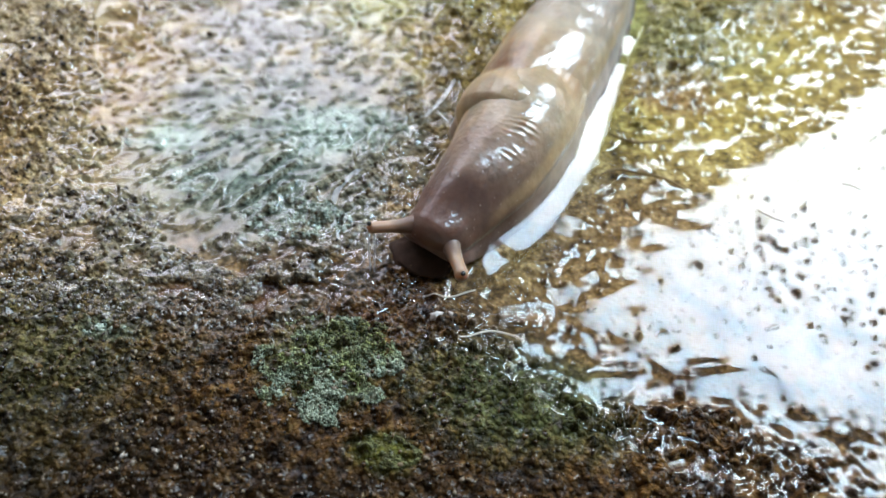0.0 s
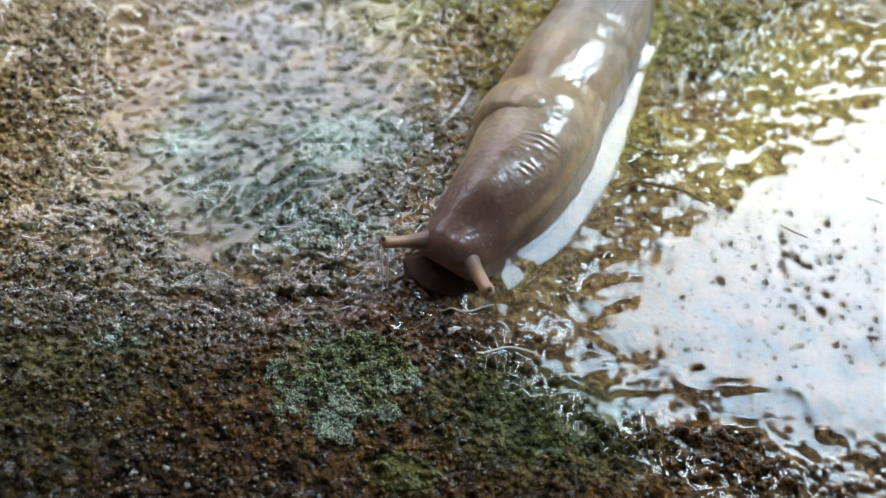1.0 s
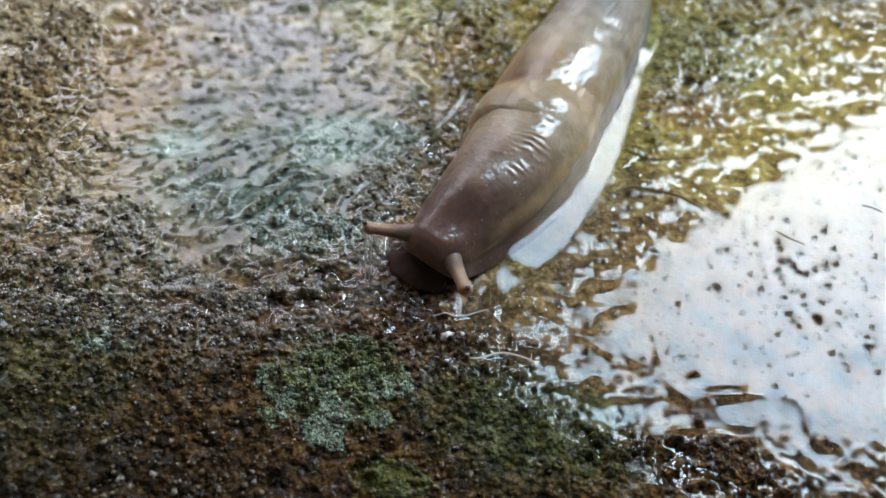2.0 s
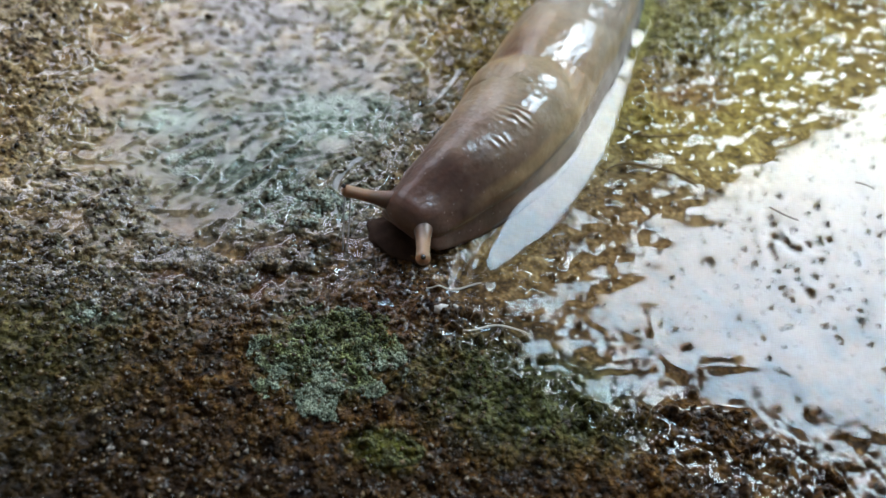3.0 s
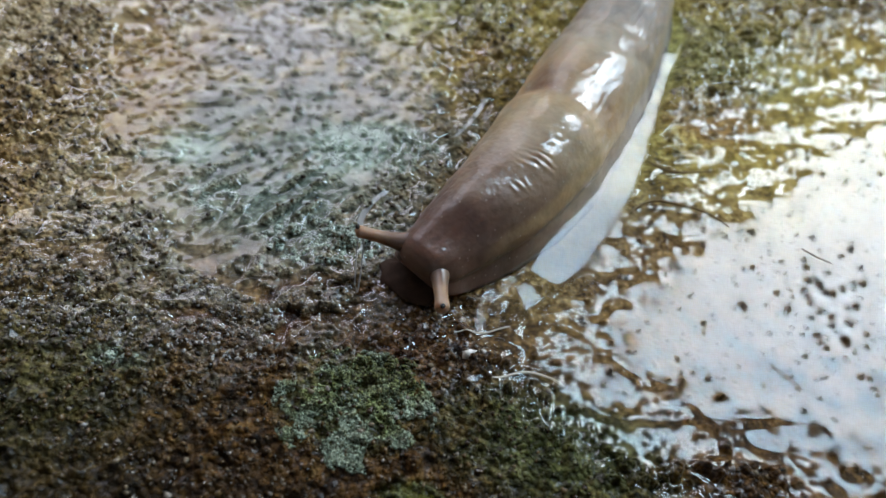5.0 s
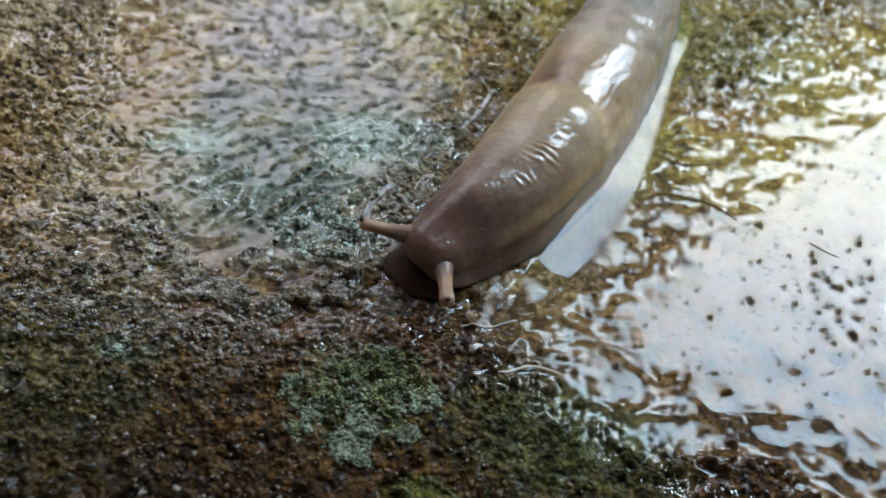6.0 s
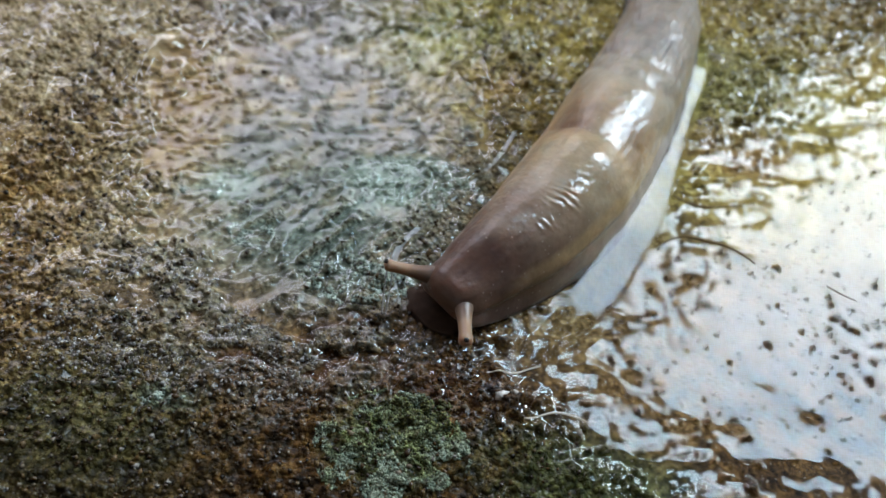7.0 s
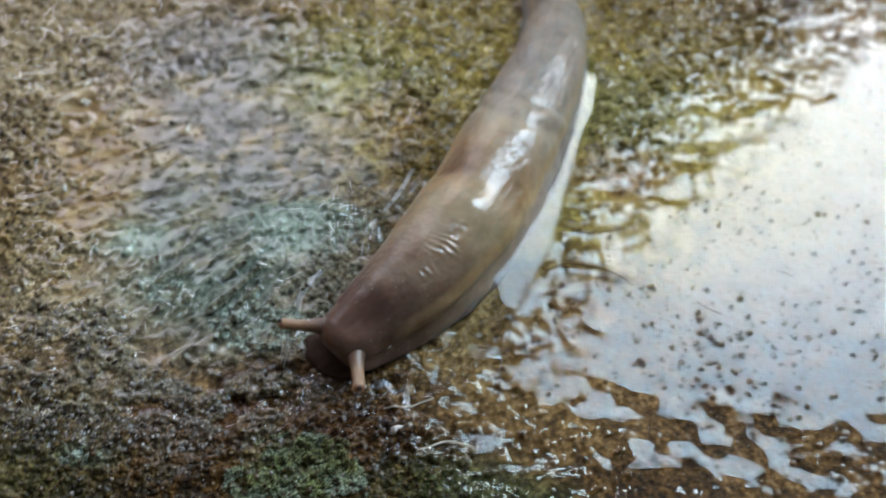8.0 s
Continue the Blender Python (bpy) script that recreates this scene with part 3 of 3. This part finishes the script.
def skin_relief(s, a, p):
    """Relief of the skin in cm: fine rings on the mantle, long tubercles behind it, folds and soft swellings."""
    x, y = p[..., 0], p[..., 1]
    rings = np.hypot(x - 0.62, y - 6.15) + 0.13 * swell(x, y, 3.8, 12) + 0.05 * swell(x, y, 9.0, 13)
    on = np.exp(-(((s - 1.42) / 0.30) ** 2)) * np.exp(-(((a - 1.85) / 0.22) ** 2)) * (0.4 + 1.2 * np.abs(swell(s, a, 5.0, 11)))
    wave = 0.012 * np.sin(rings * 2 * math.pi / 0.095) * on * np.clip(0.5 + 2.0 * swell(s * 3, a * 3, 1.0, 24), 0, 1.6)
    scaly = np.exp(-(((s - 1.2) / 0.8) ** 2)) * np.exp(-(((a - 1.1) / 0.4) ** 2))
    wave = wave + (0.005 * swell(s * 15, a * 9, 1.0, 20) + 0.0035 * swell(s * 28, a * 17, 1.0, 33)) * scaly
    back = step(3.68, 4.13, s - 0.25 * np.cos(2 * a))
    tubercle = -0.028 * np.abs(swell(s * 2.4, a * 7.5, 1.0, 16)) * back
    fold = -0.020 * np.exp(-(((s - 3.73 - 0.25 * np.cos(a * 2)) / 0.12) ** 2)) - 0.014 * np.exp(-(((s - 4.08 - 0.2 * np.cos(a * 2)) / 0.08) ** 2))
    notch = -0.032 * np.exp(-(((s - 2.45 - 0.12 * np.cos(a)) / 0.13) ** 2)) * (0.35 + 0.65 * np.exp(-(((a - 1.0) / 0.35) ** 2)))
    swelling = 0.03 * np.exp(-(((s - 2.13) / 0.16) ** 2)) * np.exp(-(((a - 1.75) / 0.5) ** 2))
    mantle = np.exp(-(((s - 2.75) / 0.8) ** 2))
    crumple = mantle * (0.012 * swell(s * 2.2, a * 3.5, 1.0, 17) + 0.0045 * swell(s * 7.0, a * 14.0, 1.0, 23))
    return step(0.02, 0.3, s) * (wave + tubercle + fold + notch + swelling + crumple + 0.035 * swell(s, a, 1.7, 18) + 0.005 * swell(s, a * 1.3, 6.0, 14) + 0.0018 * swell(s, a, 22.0, 15))


def blob_mesh(name, radius, material, squash=(1, 1, 1), sub=3, rough=0.0, seed=0):
    bm = bmesh.new()
    bmesh.ops.create_icosphere(bm, subdivisions=sub, radius=radius * CM)
    for v in bm.verts:
        k = 1 + rough * noise.noise(Vector(v.co) * (1.5 / (radius * CM)) + Vector((seed * 7.1, 0, 0)))
        v.co = Vector((v.co.x * squash[0], v.co.y * squash[1], v.co.z * squash[2])) * k
    me = bpy.data.meshes.new(name)
    bm.to_mesh(me)
    bm.free()
    me.materials.append(material)
    me.polygons.foreach_set("use_smooth", [True] * len(me.polygons))
    return me


def stalk_mesh(name, length, r0, r1, knob, bend=0.0, material=None):
    """A tapering feeler along +x with a swollen tip."""
    n, m = 28, 20
    verts, t = [], np.linspace(0, 1, n)
    for i in range(n):
        k = t[i]
        r = r0 * (1 - k) ** 3.2 + r1 * (1 - (1 - k) ** 3.2)
        r += (knob - r1) * math.exp(-(((k - 0.93) / 0.08) ** 2))
        if k > 0.93:
            r = max(0.001, knob * math.sqrt(max(0.0, 1 - ((k - 0.93) / 0.07) ** 2)))
        for j in range(m):
            b = 2 * math.pi * j / m
            verts.append((length * k * CM, r * math.cos(b) * CM, (r * math.sin(b) + bend * k * k) * CM))
    faces = [(i * m + j, i * m + (j + 1) % m, (i + 1) * m + (j + 1) % m, (i + 1) * m + j) for i in range(n - 1) for j in range(m)]
    faces += [tuple(range(m))[::-1], tuple(range((n - 1) * m, n * m))]
    return mesh_of(name, verts, faces, material or STALK)


PIVOT = (0.75, 6.5)
# x, y, half width, height, underside
BODY = [(-0.695, 4.352, 0.03, 0.04, 0.36), (-0.682, 4.368, 0.14, 0.16, 0.30), (-0.657, 4.399, 0.24, 0.27, 0.25), (-0.613, 4.453, 0.31, 0.37, 0.20), (-0.555, 4.524, 0.36, 0.45, 0.14), (-0.465, 4.645, 0.39, 0.57, 0.05), (-0.345, 4.81, 0.44, 0.66, 0.03), (-0.18, 5.02, 0.49, 0.75, 0.02),
        (0.08, 5.36, 0.57, 0.82, 0.02), (0.35, 5.80, 0.63, 0.88, 0.02), (0.56, 6.20, 0.66, 0.90, 0.02), (0.74, 6.62, 0.66, 0.90, 0.02), (0.96, 7.18, 0.67, 0.95, 0.02), (1.24, 7.95, 0.65, 0.92, 0.02), (1.48, 8.7, 0.60, 0.86, 0.02),
        (1.70, 9.5, 0.54, 0.78, 0.02), (1.78, 10.3, 0.44, 0.66, 0.02), (1.66, 11.1, 0.34, 0.52, 0.02), (1.40, 11.9, 0.22, 0.34, 0.02), (1.2, 12.4, 0.10, 0.16, 0.02), (1.12, 12.6, 0.02, 0.03, 0.02)]
JOINT = 2.45


def round_off(e, far):
    """Girth beyond the joint: barely less at first, closed at the far end."""
    e = np.clip(e, 0, far)
    return (1 - 0.05 * np.clip(e / 0.5, 0, 1) ** 2) * np.sqrt(np.clip(1 - np.clip((e - far + 0.25) / 0.25, 0, 0.998) ** 2, 0, 1))


slug = tagged(new("slug"), "grey-brown translucent slug crawling on wet stone", "slug")
rear = part("rear_body", body_piece("rear_body", JOINT - 0.7, 99, lambda s: round_off(JOINT - s, 0.7)), slug, "pale grey ridged back and tail")
front = part("front_body", body_piece("front_body", 0, JOINT + 0.7, lambda s: round_off(s - JOINT, 0.7)), slug, "smooth purplish-brown head and wrinkled mantle")
# the front turns on a pivot in the body
front.data.transform(Matrix.Translation((-PIVOT[0] * CM, -PIVOT[1] * CM, 0)))


def foot_fringe(s0, s1, sign, parent, shift=(0.0, 0.0)):
    """The thin pale margin of the foot along one side."""
    s, rows = spine_at(BODY, 700)
    pick = (s >= s0) & (s <= s1)
    s, rows = s[pick], rows[pick]
    tang = np.gradient(rows[:, :2], axis=0)
    tang /= np.linalg.norm(tang, axis=1)[:, None]
    out = np.stack([-tang[:, 1], tang[:, 0]], 1) * sign
    hw = rows[:, 2]
    ends = np.clip(np.minimum(s - s[0], s[-1] - s) / 0.3, 0, 1) ** 0.5
    frill = 0.03 * swell(s, 0 * s + sign, 3.0, 35) + 0.014 * swell(s, 0 * s + sign, 9.0, 36)
    verts = []
    for k, z in ((0.86, 0.13), (0.97, 0.10), (1.02, 0.06), (1.03, 0.03), (1.0, 0.012), (0.86, 0.008)):
        reach = hw * 0.86 + (hw * (k - 0.86) + frill * (k > 0.95) + 0.03 * (k > 0.95)) * ends
        verts.append(np.stack([rows[:, 0] + out[:, 0] * reach - shift[0], rows[:, 1] + out[:, 1] * reach - shift[1], 0 * s + z + rows[:, 4] - 0.02], 1))
    v = np.stack(verts, 1)
    me = mesh_of("foot_fringe", v.reshape(-1, 3) * CM, grid_faces(len(s), len(verts)), FRINGE)
    return part("foot_fringe", me, parent, "thin pale grey frill of the foot")


FRINGE = plain_material("foot_skin", (0.13, 0.105, 0.09), 0.4, 900, 0.5, Subsurface_Weight=0.5, Subsurface_Scale=0.002, Specular_IOR_Level=0.3)
for way in (1, -1):
    foot_fringe(0.55, JOINT + 0.1, way, front, PIVOT)
    foot_fringe(JOINT - 0.1, 8.6, way, rear)


def aim(p, q):
    """Pose at p (cm) with +x towards q."""
    d = (Vector(q) - Vector(p)).normalized()
    return Matrix.Translation(Vector(p) * CM) @ d.to_track_quat("X", "Z").to_matrix().to_4x4()


def feeler(name, base, tip, r0, r1, knob, eye, bend, label):
    p, q = [(v[0] - PIVOT[0], v[1] - PIVOT[1], v[2]) for v in (base, tip)]
    length = (Vector(q) - Vector(p)).length
    ob = part(name, stalk_mesh(name, length, r0, r1, knob, bend), front, label)
    ob.matrix_basis = aim(p, q)
    if eye:
        e = part("eye", blob_mesh("eye", 0.023, EYE), ob, "tiny black eye spot")
        e.location = ((length * 0.93 + 0.034) * CM, 0.0, (bend + 0.055) * CM)
    return ob, aim(p, q)


STALKS = [feeler("eye_stalk", (-0.47, 4.54, 0.36), (-0.36, 3.88, 0.46), 0.19, 0.06, 0.068, True, 0.0, "short tan feeler with a black eye spot"),
          feeler("eye_stalk", (-0.60, 4.62, 0.36), (-1.25, 4.57, 0.50), 0.19, 0.054, 0.058, True, 0.02, "short tan feeler with a black eye spot")]
feeler("lower_feeler", (-0.44, 4.46, 0.20), (-0.39, 4.36, 0.15), 0.045, 0.035, 0.038, False, 0.0, "stubby pale lower feeler")
feeler("lower_feeler", (-0.64, 4.56, 0.20), (-0.71, 4.51, 0.15), 0.045, 0.035, 0.038, False, 0.0, "stubby pale lower feeler")


# flat lobe added to darken the shade under the head, besides the foot's underside
FOOT_SHADE = plain_material("dark_foot_shade", (0.04, 0.025, 0.017), 0.85, 900, 0.6, Specular_IOR_Level=0.08)
foot_shade = part("foot_shade", blob_mesh("foot_shade", 0.29, FOOT_SHADE, (1.1, 0.85, 0.22), 4, 0.35, 7), front, "dark flat lobe for the head's shade and the foot's underside")
foot_shade.location = at_cm((-0.70 - PIVOT[0], 4.47 - PIVOT[1], 0.045))
foot_shade.rotation_euler.z = radians(-35)
lip = part("lip", blob_mesh("lip", 0.13, STALK, (1.25, 0.9, 0.75), 3, 0.15, 4), front, "rounded pale lip lobe")
lip.location = at_cm((-0.10 - PIVOT[0], 4.62 - PIVOT[1], 0.12))
lip.rotation_euler.z = radians(35)


def thread(points, radius, parent):
    """A fine strand of slime through a few points in cm."""
    p = np.array(points, float)
    n, m, verts = 24, 6, []
    t = np.linspace(0, 1, n)[:, None]
    q = (1 - t) ** 2 * p[0] + 2 * t * (1 - t) * p[1] + t**2 * p[2]
    for c in q:
        verts += [((c[0] + radius * math.cos(a)) * CM, (c[1] + radius * math.sin(a)) * CM, c[2] * CM) for a in np.arange(m) * math.tau / m]
    faces = [(i * m + j, i * m + (j + 1) % m, (i + 1) * m + (j + 1) % m, (i + 1) * m + j) for i in range(n - 1) for j in range(m)]
    return part("slime_thread", mesh_of("slime_thread", verts, faces, SLIME), parent, "glistening strand of slime")


for points in (((-1.16, 4.57, 0.46), (-1.15, 4.42, 0.2), (-1.17, 4.26, 0.03)), ((-1.21, 4.57, 0.46), (-1.22, 4.45, 0.22), (-1.20, 4.27, 0.03))):
    thread([(x - PIVOT[0], y - PIVOT[1], z) for x, y, z in points], 0.007, front)


# ---- water drawn up along the body ----
def ribbon(name, rows, lean, crest, label, material):
    """Water that climbs from the stone to the body: rows of x, y of its inner edge and x, y of its outer edge; lean: rise over run; crest: height of its middle."""
    s, dense = spine_at(np.array(rows, float), 260)
    n, m = len(s), 15
    wob = 0.045 * swell(s, 0 * s, 2.2, 21) + 0.004 * swell(s, 0 * s, 9.0, 22)
    verts = []
    for i, (ax, ay, bx, by) in enumerate(dense):
        w = math.hypot(bx - ax, by - ay) + 1e-6
        grow = 1 + wob[i] / max(w, 0.45)
        for j in range(m):
            k = (j / (m - 1)) ** 0.75
            gap = (1 - k) * w
            rise = crest + lean * (gap - 0.5 * w) - 0.07 * (1 - min(1.0, gap / min(0.045, 0.1 * w)) ** 0.5)
            px, py = ax + (bx - ax) * k * grow, ay + (by - ay) * k * grow
            verts.append((px * CM, py * CM, (rise + 0.004 * float(swell(px, py, 2.5, 47))) * CM))
    me = mesh_of(name, verts, grid_faces(n, m), material)
    ob = part(name, me)
    ob.visible_shadow = False
    return tagged(ob, label, "water", kind="structure")


ribbon("water_film", [(0.32, 4.12, 0.34, 4.10), (0.42, 4.50, 0.68, 4.42), (0.55, 4.85, 1.00, 4.82), (0.80, 5.30, 1.30, 5.30), (1.05, 5.80, 1.55, 5.85), (1.28, 6.50, 1.76, 6.50), (1.50, 7.20, 1.94, 7.20), (1.75, 8.0, 2.14, 8.05), (1.98, 8.8, 2.36, 8.75), (2.14, 9.4, 2.44, 9.4), (2.22, 9.9, 2.34, 9.9)], 0.29, 0.085,
       "smooth bright film of water along the slug's foot", BEAD)
ribbon("slime_edge", [(-1.02, 4.40, -1.10, 4.37), (-1.10, 4.60, -1.19, 4.60), (-1.18, 4.86, -1.25, 4.87), (-1.19, 5.15, -1.26, 5.17), (-0.94, 5.63, -0.995, 5.67), (-0.54, 6.28, -0.59, 6.32), (-0.27, 6.75, -0.31, 6.78), (-0.07, 7.38, -0.11, 7.40), (0.06, 7.9, 0.04, 7.92)], 0.25, 0.022,
       "thin silvery edge of slime along the slug's foot", MUCUS)


# ---- drops, threads, moss, grit ----
def height_at(x, y):
    return float(relief(np.array([x]), np.array([y]))[0])


def drop(name, x, y, r, squash, label):
    ob = part(name, blob_mesh(name, r, WATER, (1, 1, squash), 3))
    ob.location = at_cm((x, y, height_at(x, y) + r * squash * 0.55))
    ob.visible_shadow = False
    return tagged(ob, label, "water drop")


drop("water_drop", -4.52, 7.62, 0.27, 0.75, "small domed drop of clear water")
drop("water_drop", -2.555, 6.316, 0.06, 0.9, "tiny round drop of clear water")
drop("water_drop", -1.16, 4.20, 0.06, 0.9, "tiny round drop of clear water")


def fibre(points, radius, material, label):
    """A fine root hair lying on the stone, through four places in cm."""
    p = np.array(points, float)
    t = np.linspace(0, 1, 40)[:, None]
    q = (1 - t) ** 3 * p[0] + 3 * t * (1 - t) ** 2 * p[1] + 3 * t**2 * (1 - t) * p[2] + t**3 * p[3]
    q = q + 0.05 * np.stack([swell(q[:, 0], q[:, 1], 3.5, 55), swell(q[:, 0], q[:, 1], 3.5, 56)], 1)
    z = np.maximum(np.maximum(relief(q[:, 0], q[:, 1]), water_level(q[:, 0], q[:, 1])), 0.0) + 0.4 * radius
    z = np.convolve(np.pad(z, 3, "edge"), np.ones(7) / 7, "valid")
    tang = np.gradient(q, axis=0)
    tang /= np.linalg.norm(tang, axis=1)[:, None]
    taper = radius * (0.45 + 0.55 * np.sin(np.pi * (0.1 + 0.85 * t[:, 0])))
    ring = np.arange(8) * math.tau / 8
    off = np.cos(ring)[None] * taper[:, None]
    verts = np.stack([q[:, :1] - tang[:, 1:] * off, q[:, 1:] + tang[:, :1] * off, z[:, None] + np.sin(ring)[None] * taper[:, None]], -1)
    n, m = 40, 8
    faces = [(i * m + j, i * m + (j + 1) % m, (i + 1) * m + (j + 1) % m, (i + 1) * m + j) for i in range(n - 1) for j in range(m)]
    faces += [tuple(range(m))[::-1], tuple(range((n - 1) * m, n * m))]
    return tagged(part("root_fibre", mesh_of("root_fibre", verts.reshape(-1, 3) * CM, faces, material)), label, "fibre", "root fibres on the stone")


BROWN_FIBRE = plain_material("wet_brown_fibre", (0.13, 0.085, 0.03), 0.6, 900, 0.6, Specular_IOR_Level=0.15)
PALE_FIBRE = plain_material("pale_root_fibre", (0.52, 0.46, 0.36), 0.35, 900, 0.3)
fibre([(1.54, 5.74), (1.70, 6.12), (2.30, 6.00), (2.60, 5.74)], 0.016, BROWN_FIBRE, "brown curved root fibre lying in the water")
fibre([(1.76, 6.58), (2.0, 6.40), (2.3, 6.48), (2.58, 6.62)], 0.013, BROWN_FIBRE, "brown curved root fibre lying in the water")
fibre([(3.38, 5.60), (3.45, 5.55), (3.52, 5.53), (3.62, 5.46)], 0.010, BROWN_FIBRE, "short brown straw afloat on the water")
fibre([(4.42, 6.18), (4.48, 6.16), (4.56, 6.15), (4.65, 6.10)], 0.010, BROWN_FIBRE, "short brown straw afloat on the water")
fibre([(-0.16, 3.92), (-0.02, 3.98), (0.12, 3.96), (0.34, 4.10)], 0.008, PALE_FIBRE, "pale thin root fibre on wet stone")
fibre([(0.24, 3.53), (0.42, 3.58), (0.58, 3.76), (0.80, 3.57)], 0.008, PALE_FIBRE, "pale thin root fibre on wet stone")


def crumb(x, y, r, turn, label):
    ob = part("crumb", blob_mesh("crumb", r, CRUMB, (1.3, 0.8, 0.5), 2, 1.1, int(100 * abs(x + y))))
    ob.location = at_cm((x, y, height_at(x, y) + 0.35 * r))
    ob.rotation_euler.z = radians(turn)
    return tagged(ob, label, "crumb", "pale crumbs on the stone")


CRUMB = plain_material("pale_shell_crumb", (0.5, 0.46, 0.4), 0.3, 1200, 0.35)
crumb(-0.01, 3.70, 0.045, 20, "white flat crumb of shell on dark moss")
crumb(0.13, 3.78, 0.022, -40, "small white crumb of shell on dark moss")


def tufts(name, material, spots, count, size, label, category, flat=0.7, seed=1, holes=0.0):
    """One patch of many small lobes; spots: x, y, rx, ry in cm."""
    rng = np.random.RandomState(seed)
    bm = bmesh.new()
    bmesh.ops.create_icosphere(bm, subdivisions=0, radius=1.0)
    base = np.array([v.co[:] for v in bm.verts])
    tri = np.array([[v.index for v in f.verts] for f in bm.faces])
    bm.free()
    verts, faces, total = [], [], 0
    for x, y, rx, ry in spots:
        r, a = np.sqrt(rng.rand(count)), rng.rand(count) * 6.283
        px, py = x + rx * r * np.cos(a), y + ry * r * np.sin(a)
        keep = (r + 0.9 * swell(px, py, 3.0, seed) < 0.95) & (swell(px, py, 4.5, seed + 5) > holes - 0.9)
        hx, hy = x + rx * rng.uniform(-0.8, 0.8, 24), y + ry * rng.uniform(-0.8, 0.8, 24)
        keep &= (np.hypot(px[:, None] - hx, py[:, None] - hy) > rng.uniform(0.02, 0.065, 24)).all(1)
        px, py = px[keep], py[keep]
        n = len(px)
        k = size * (0.45 + 0.9 * rng.rand(n) ** 2)
        lump = base[None] * (1 + 0.42 * rng.randn(n, len(base), 1)) * (k[:, None] * rng.uniform(0.7, 1.3, (n, 3)) * (1, 1, flat))[:, None]
        lump = lump + np.stack([px, py, relief(px, py) + k * flat * 0.35], 1)[:, None]
        verts.append(lump.reshape(-1, 3) * CM)
        faces.append((tri[None] + (np.arange(n) * len(base))[:, None, None]).reshape(-1, 3) + total)
        total += n * len(base)
    me = mesh_of(name, np.concatenate(verts), np.concatenate(faces).tolist(), material)
    return tagged(part(name, me), label, category, kind="stuff")


tufts("moss_patch", GREY_MOSS, [(-0.90, 3.05, 0.68, 0.55)], 17000, 0.0085, "rounded cushion of grey-green moss on the stone", "moss", 1.3, 2, 0.68)
tufts("moss_patch", MOSS, [(-0.78, 3.3, 0.42, 0.25)], 2200, 0.012, "dark green moss tufts on the stone", "moss", 1.0, 3, 0.6)
tufts("moss_patch", YELLOW_MOSS, [(-0.28, 2.36, 0.28, 0.15), (-0.7, 3.38, 0.36, 0.2)], 2600, 0.011, "yellow-green moss tufts on the stone", "moss", 1.0, 4, 0.6)
tufts("lichen_patch", CRUST, [(-1.3, 6.15, 0.75, 0.4), (-2.75, 5.15, 0.25, 0.2), (-3.52, 5.55, 0.25, 0.12), (-1.6, 4.75, 0.6, 0.3), (-2.95, 3.2, 0.2, 0.1)], 1300, 0.018, "crusty pale teal lichen on the stone", "lichen", 0.5, 5, 0.55)


def make_grit(n, xs, ys, material, label, seed, size, patchy):
    """Loose grains scattered over the stone; xs, ys: the stretch in cm."""
    rng = np.random.RandomState(seed)
    bm = bmesh.new()
    bmesh.ops.create_icosphere(bm, subdivisions=1, radius=1.0)
    base = np.array([v.co[:] for v in bm.verts])
    tri = np.array([[v.index for v in f.verts] for f in bm.faces])
    bm.free()
    x = rng.uniform(*xs, n)
    y = ys[0] + (ys[1] - ys[0]) * rng.rand(n) ** 1.2
    z = relief(x, y)
    keep = (z > 0.014) & ((from_slug(x, y) > 1.25) | (x < -0.2)) & (swell(x, y, 1.1, 30 + seed) > patchy)
    keep &= (x < 0.5) | (rng.rand(n) < 0.3)
    x, y, z = x[keep], y[keep], z[keep]
    n = len(x)
    r = size * (0.5 + 1.4 * rng.rand(n) ** 3)
    lumps = base[None] * (1 + 0.35 * rng.randn(n, len(base), 1)) * (r[:, None] * rng.uniform(0.7, 1.3, (n, 3)))[:, None]
    lumps = lumps + np.stack([x, y, z + 0.4 * r], 1)[:, None]
    faces = (tri[None] + (np.arange(n) * len(base))[:, None, None]).reshape(-1, 3)
    me = mesh_of("grit", lumps.reshape(-1, 3) * CM, faces.tolist(), material)
    return tagged(part("grit", me), label, "grit", kind="stuff")


PALE = tuft_material("pale_crystal_grit", (0.04, 0.03, 0.02), (0.15, 0.125, 0.10), (0.36, 0.34, 0.30))
make_grit(16000, (-5.5, 5.0), (1.6, 9.1), GRIT, "wet brown and pale grit grains on the stone", 11, 0.015, -0.25)
make_grit(3800, (-4.2, -0.9), (3.3, 4.8), PALE, "small pale crystal grains scattered on the stone", 12, 0.011, -0.12)


def motions():
    # the head swings round while the tail stays
    ax, ay = 0.565, 0.825
    turns = ((0.0, 9.6, 0.19), (1.0, 9.7, 0.145), (1.5, 8.5, 0.17), (3.5, 2.4, 0.083), (4.5, 1.8, 0.019), (6.5, 0.0, 0.0), (7.0, -1.4, 0.037), (8.0, -1.5, -0.024))
    walk(front, [(t, pose((PIVOT[0] + ax * s) * CM, (PIVOT[1] + ay * s) * CM, 0, 0, 0, turn)) for t, turn, s in turns])
    for (ob, m), swing in zip(STALKS, ((0, 8, 10, -10, -4, 0, 0, 4), (10, 10, 4, -2, -2, 0, 2, 6))):
        walk(ob, [(t, m @ pose(0, 0, 0, 0, 0, a)) for (t, _, _), a in zip(turns, swing)])


motions()
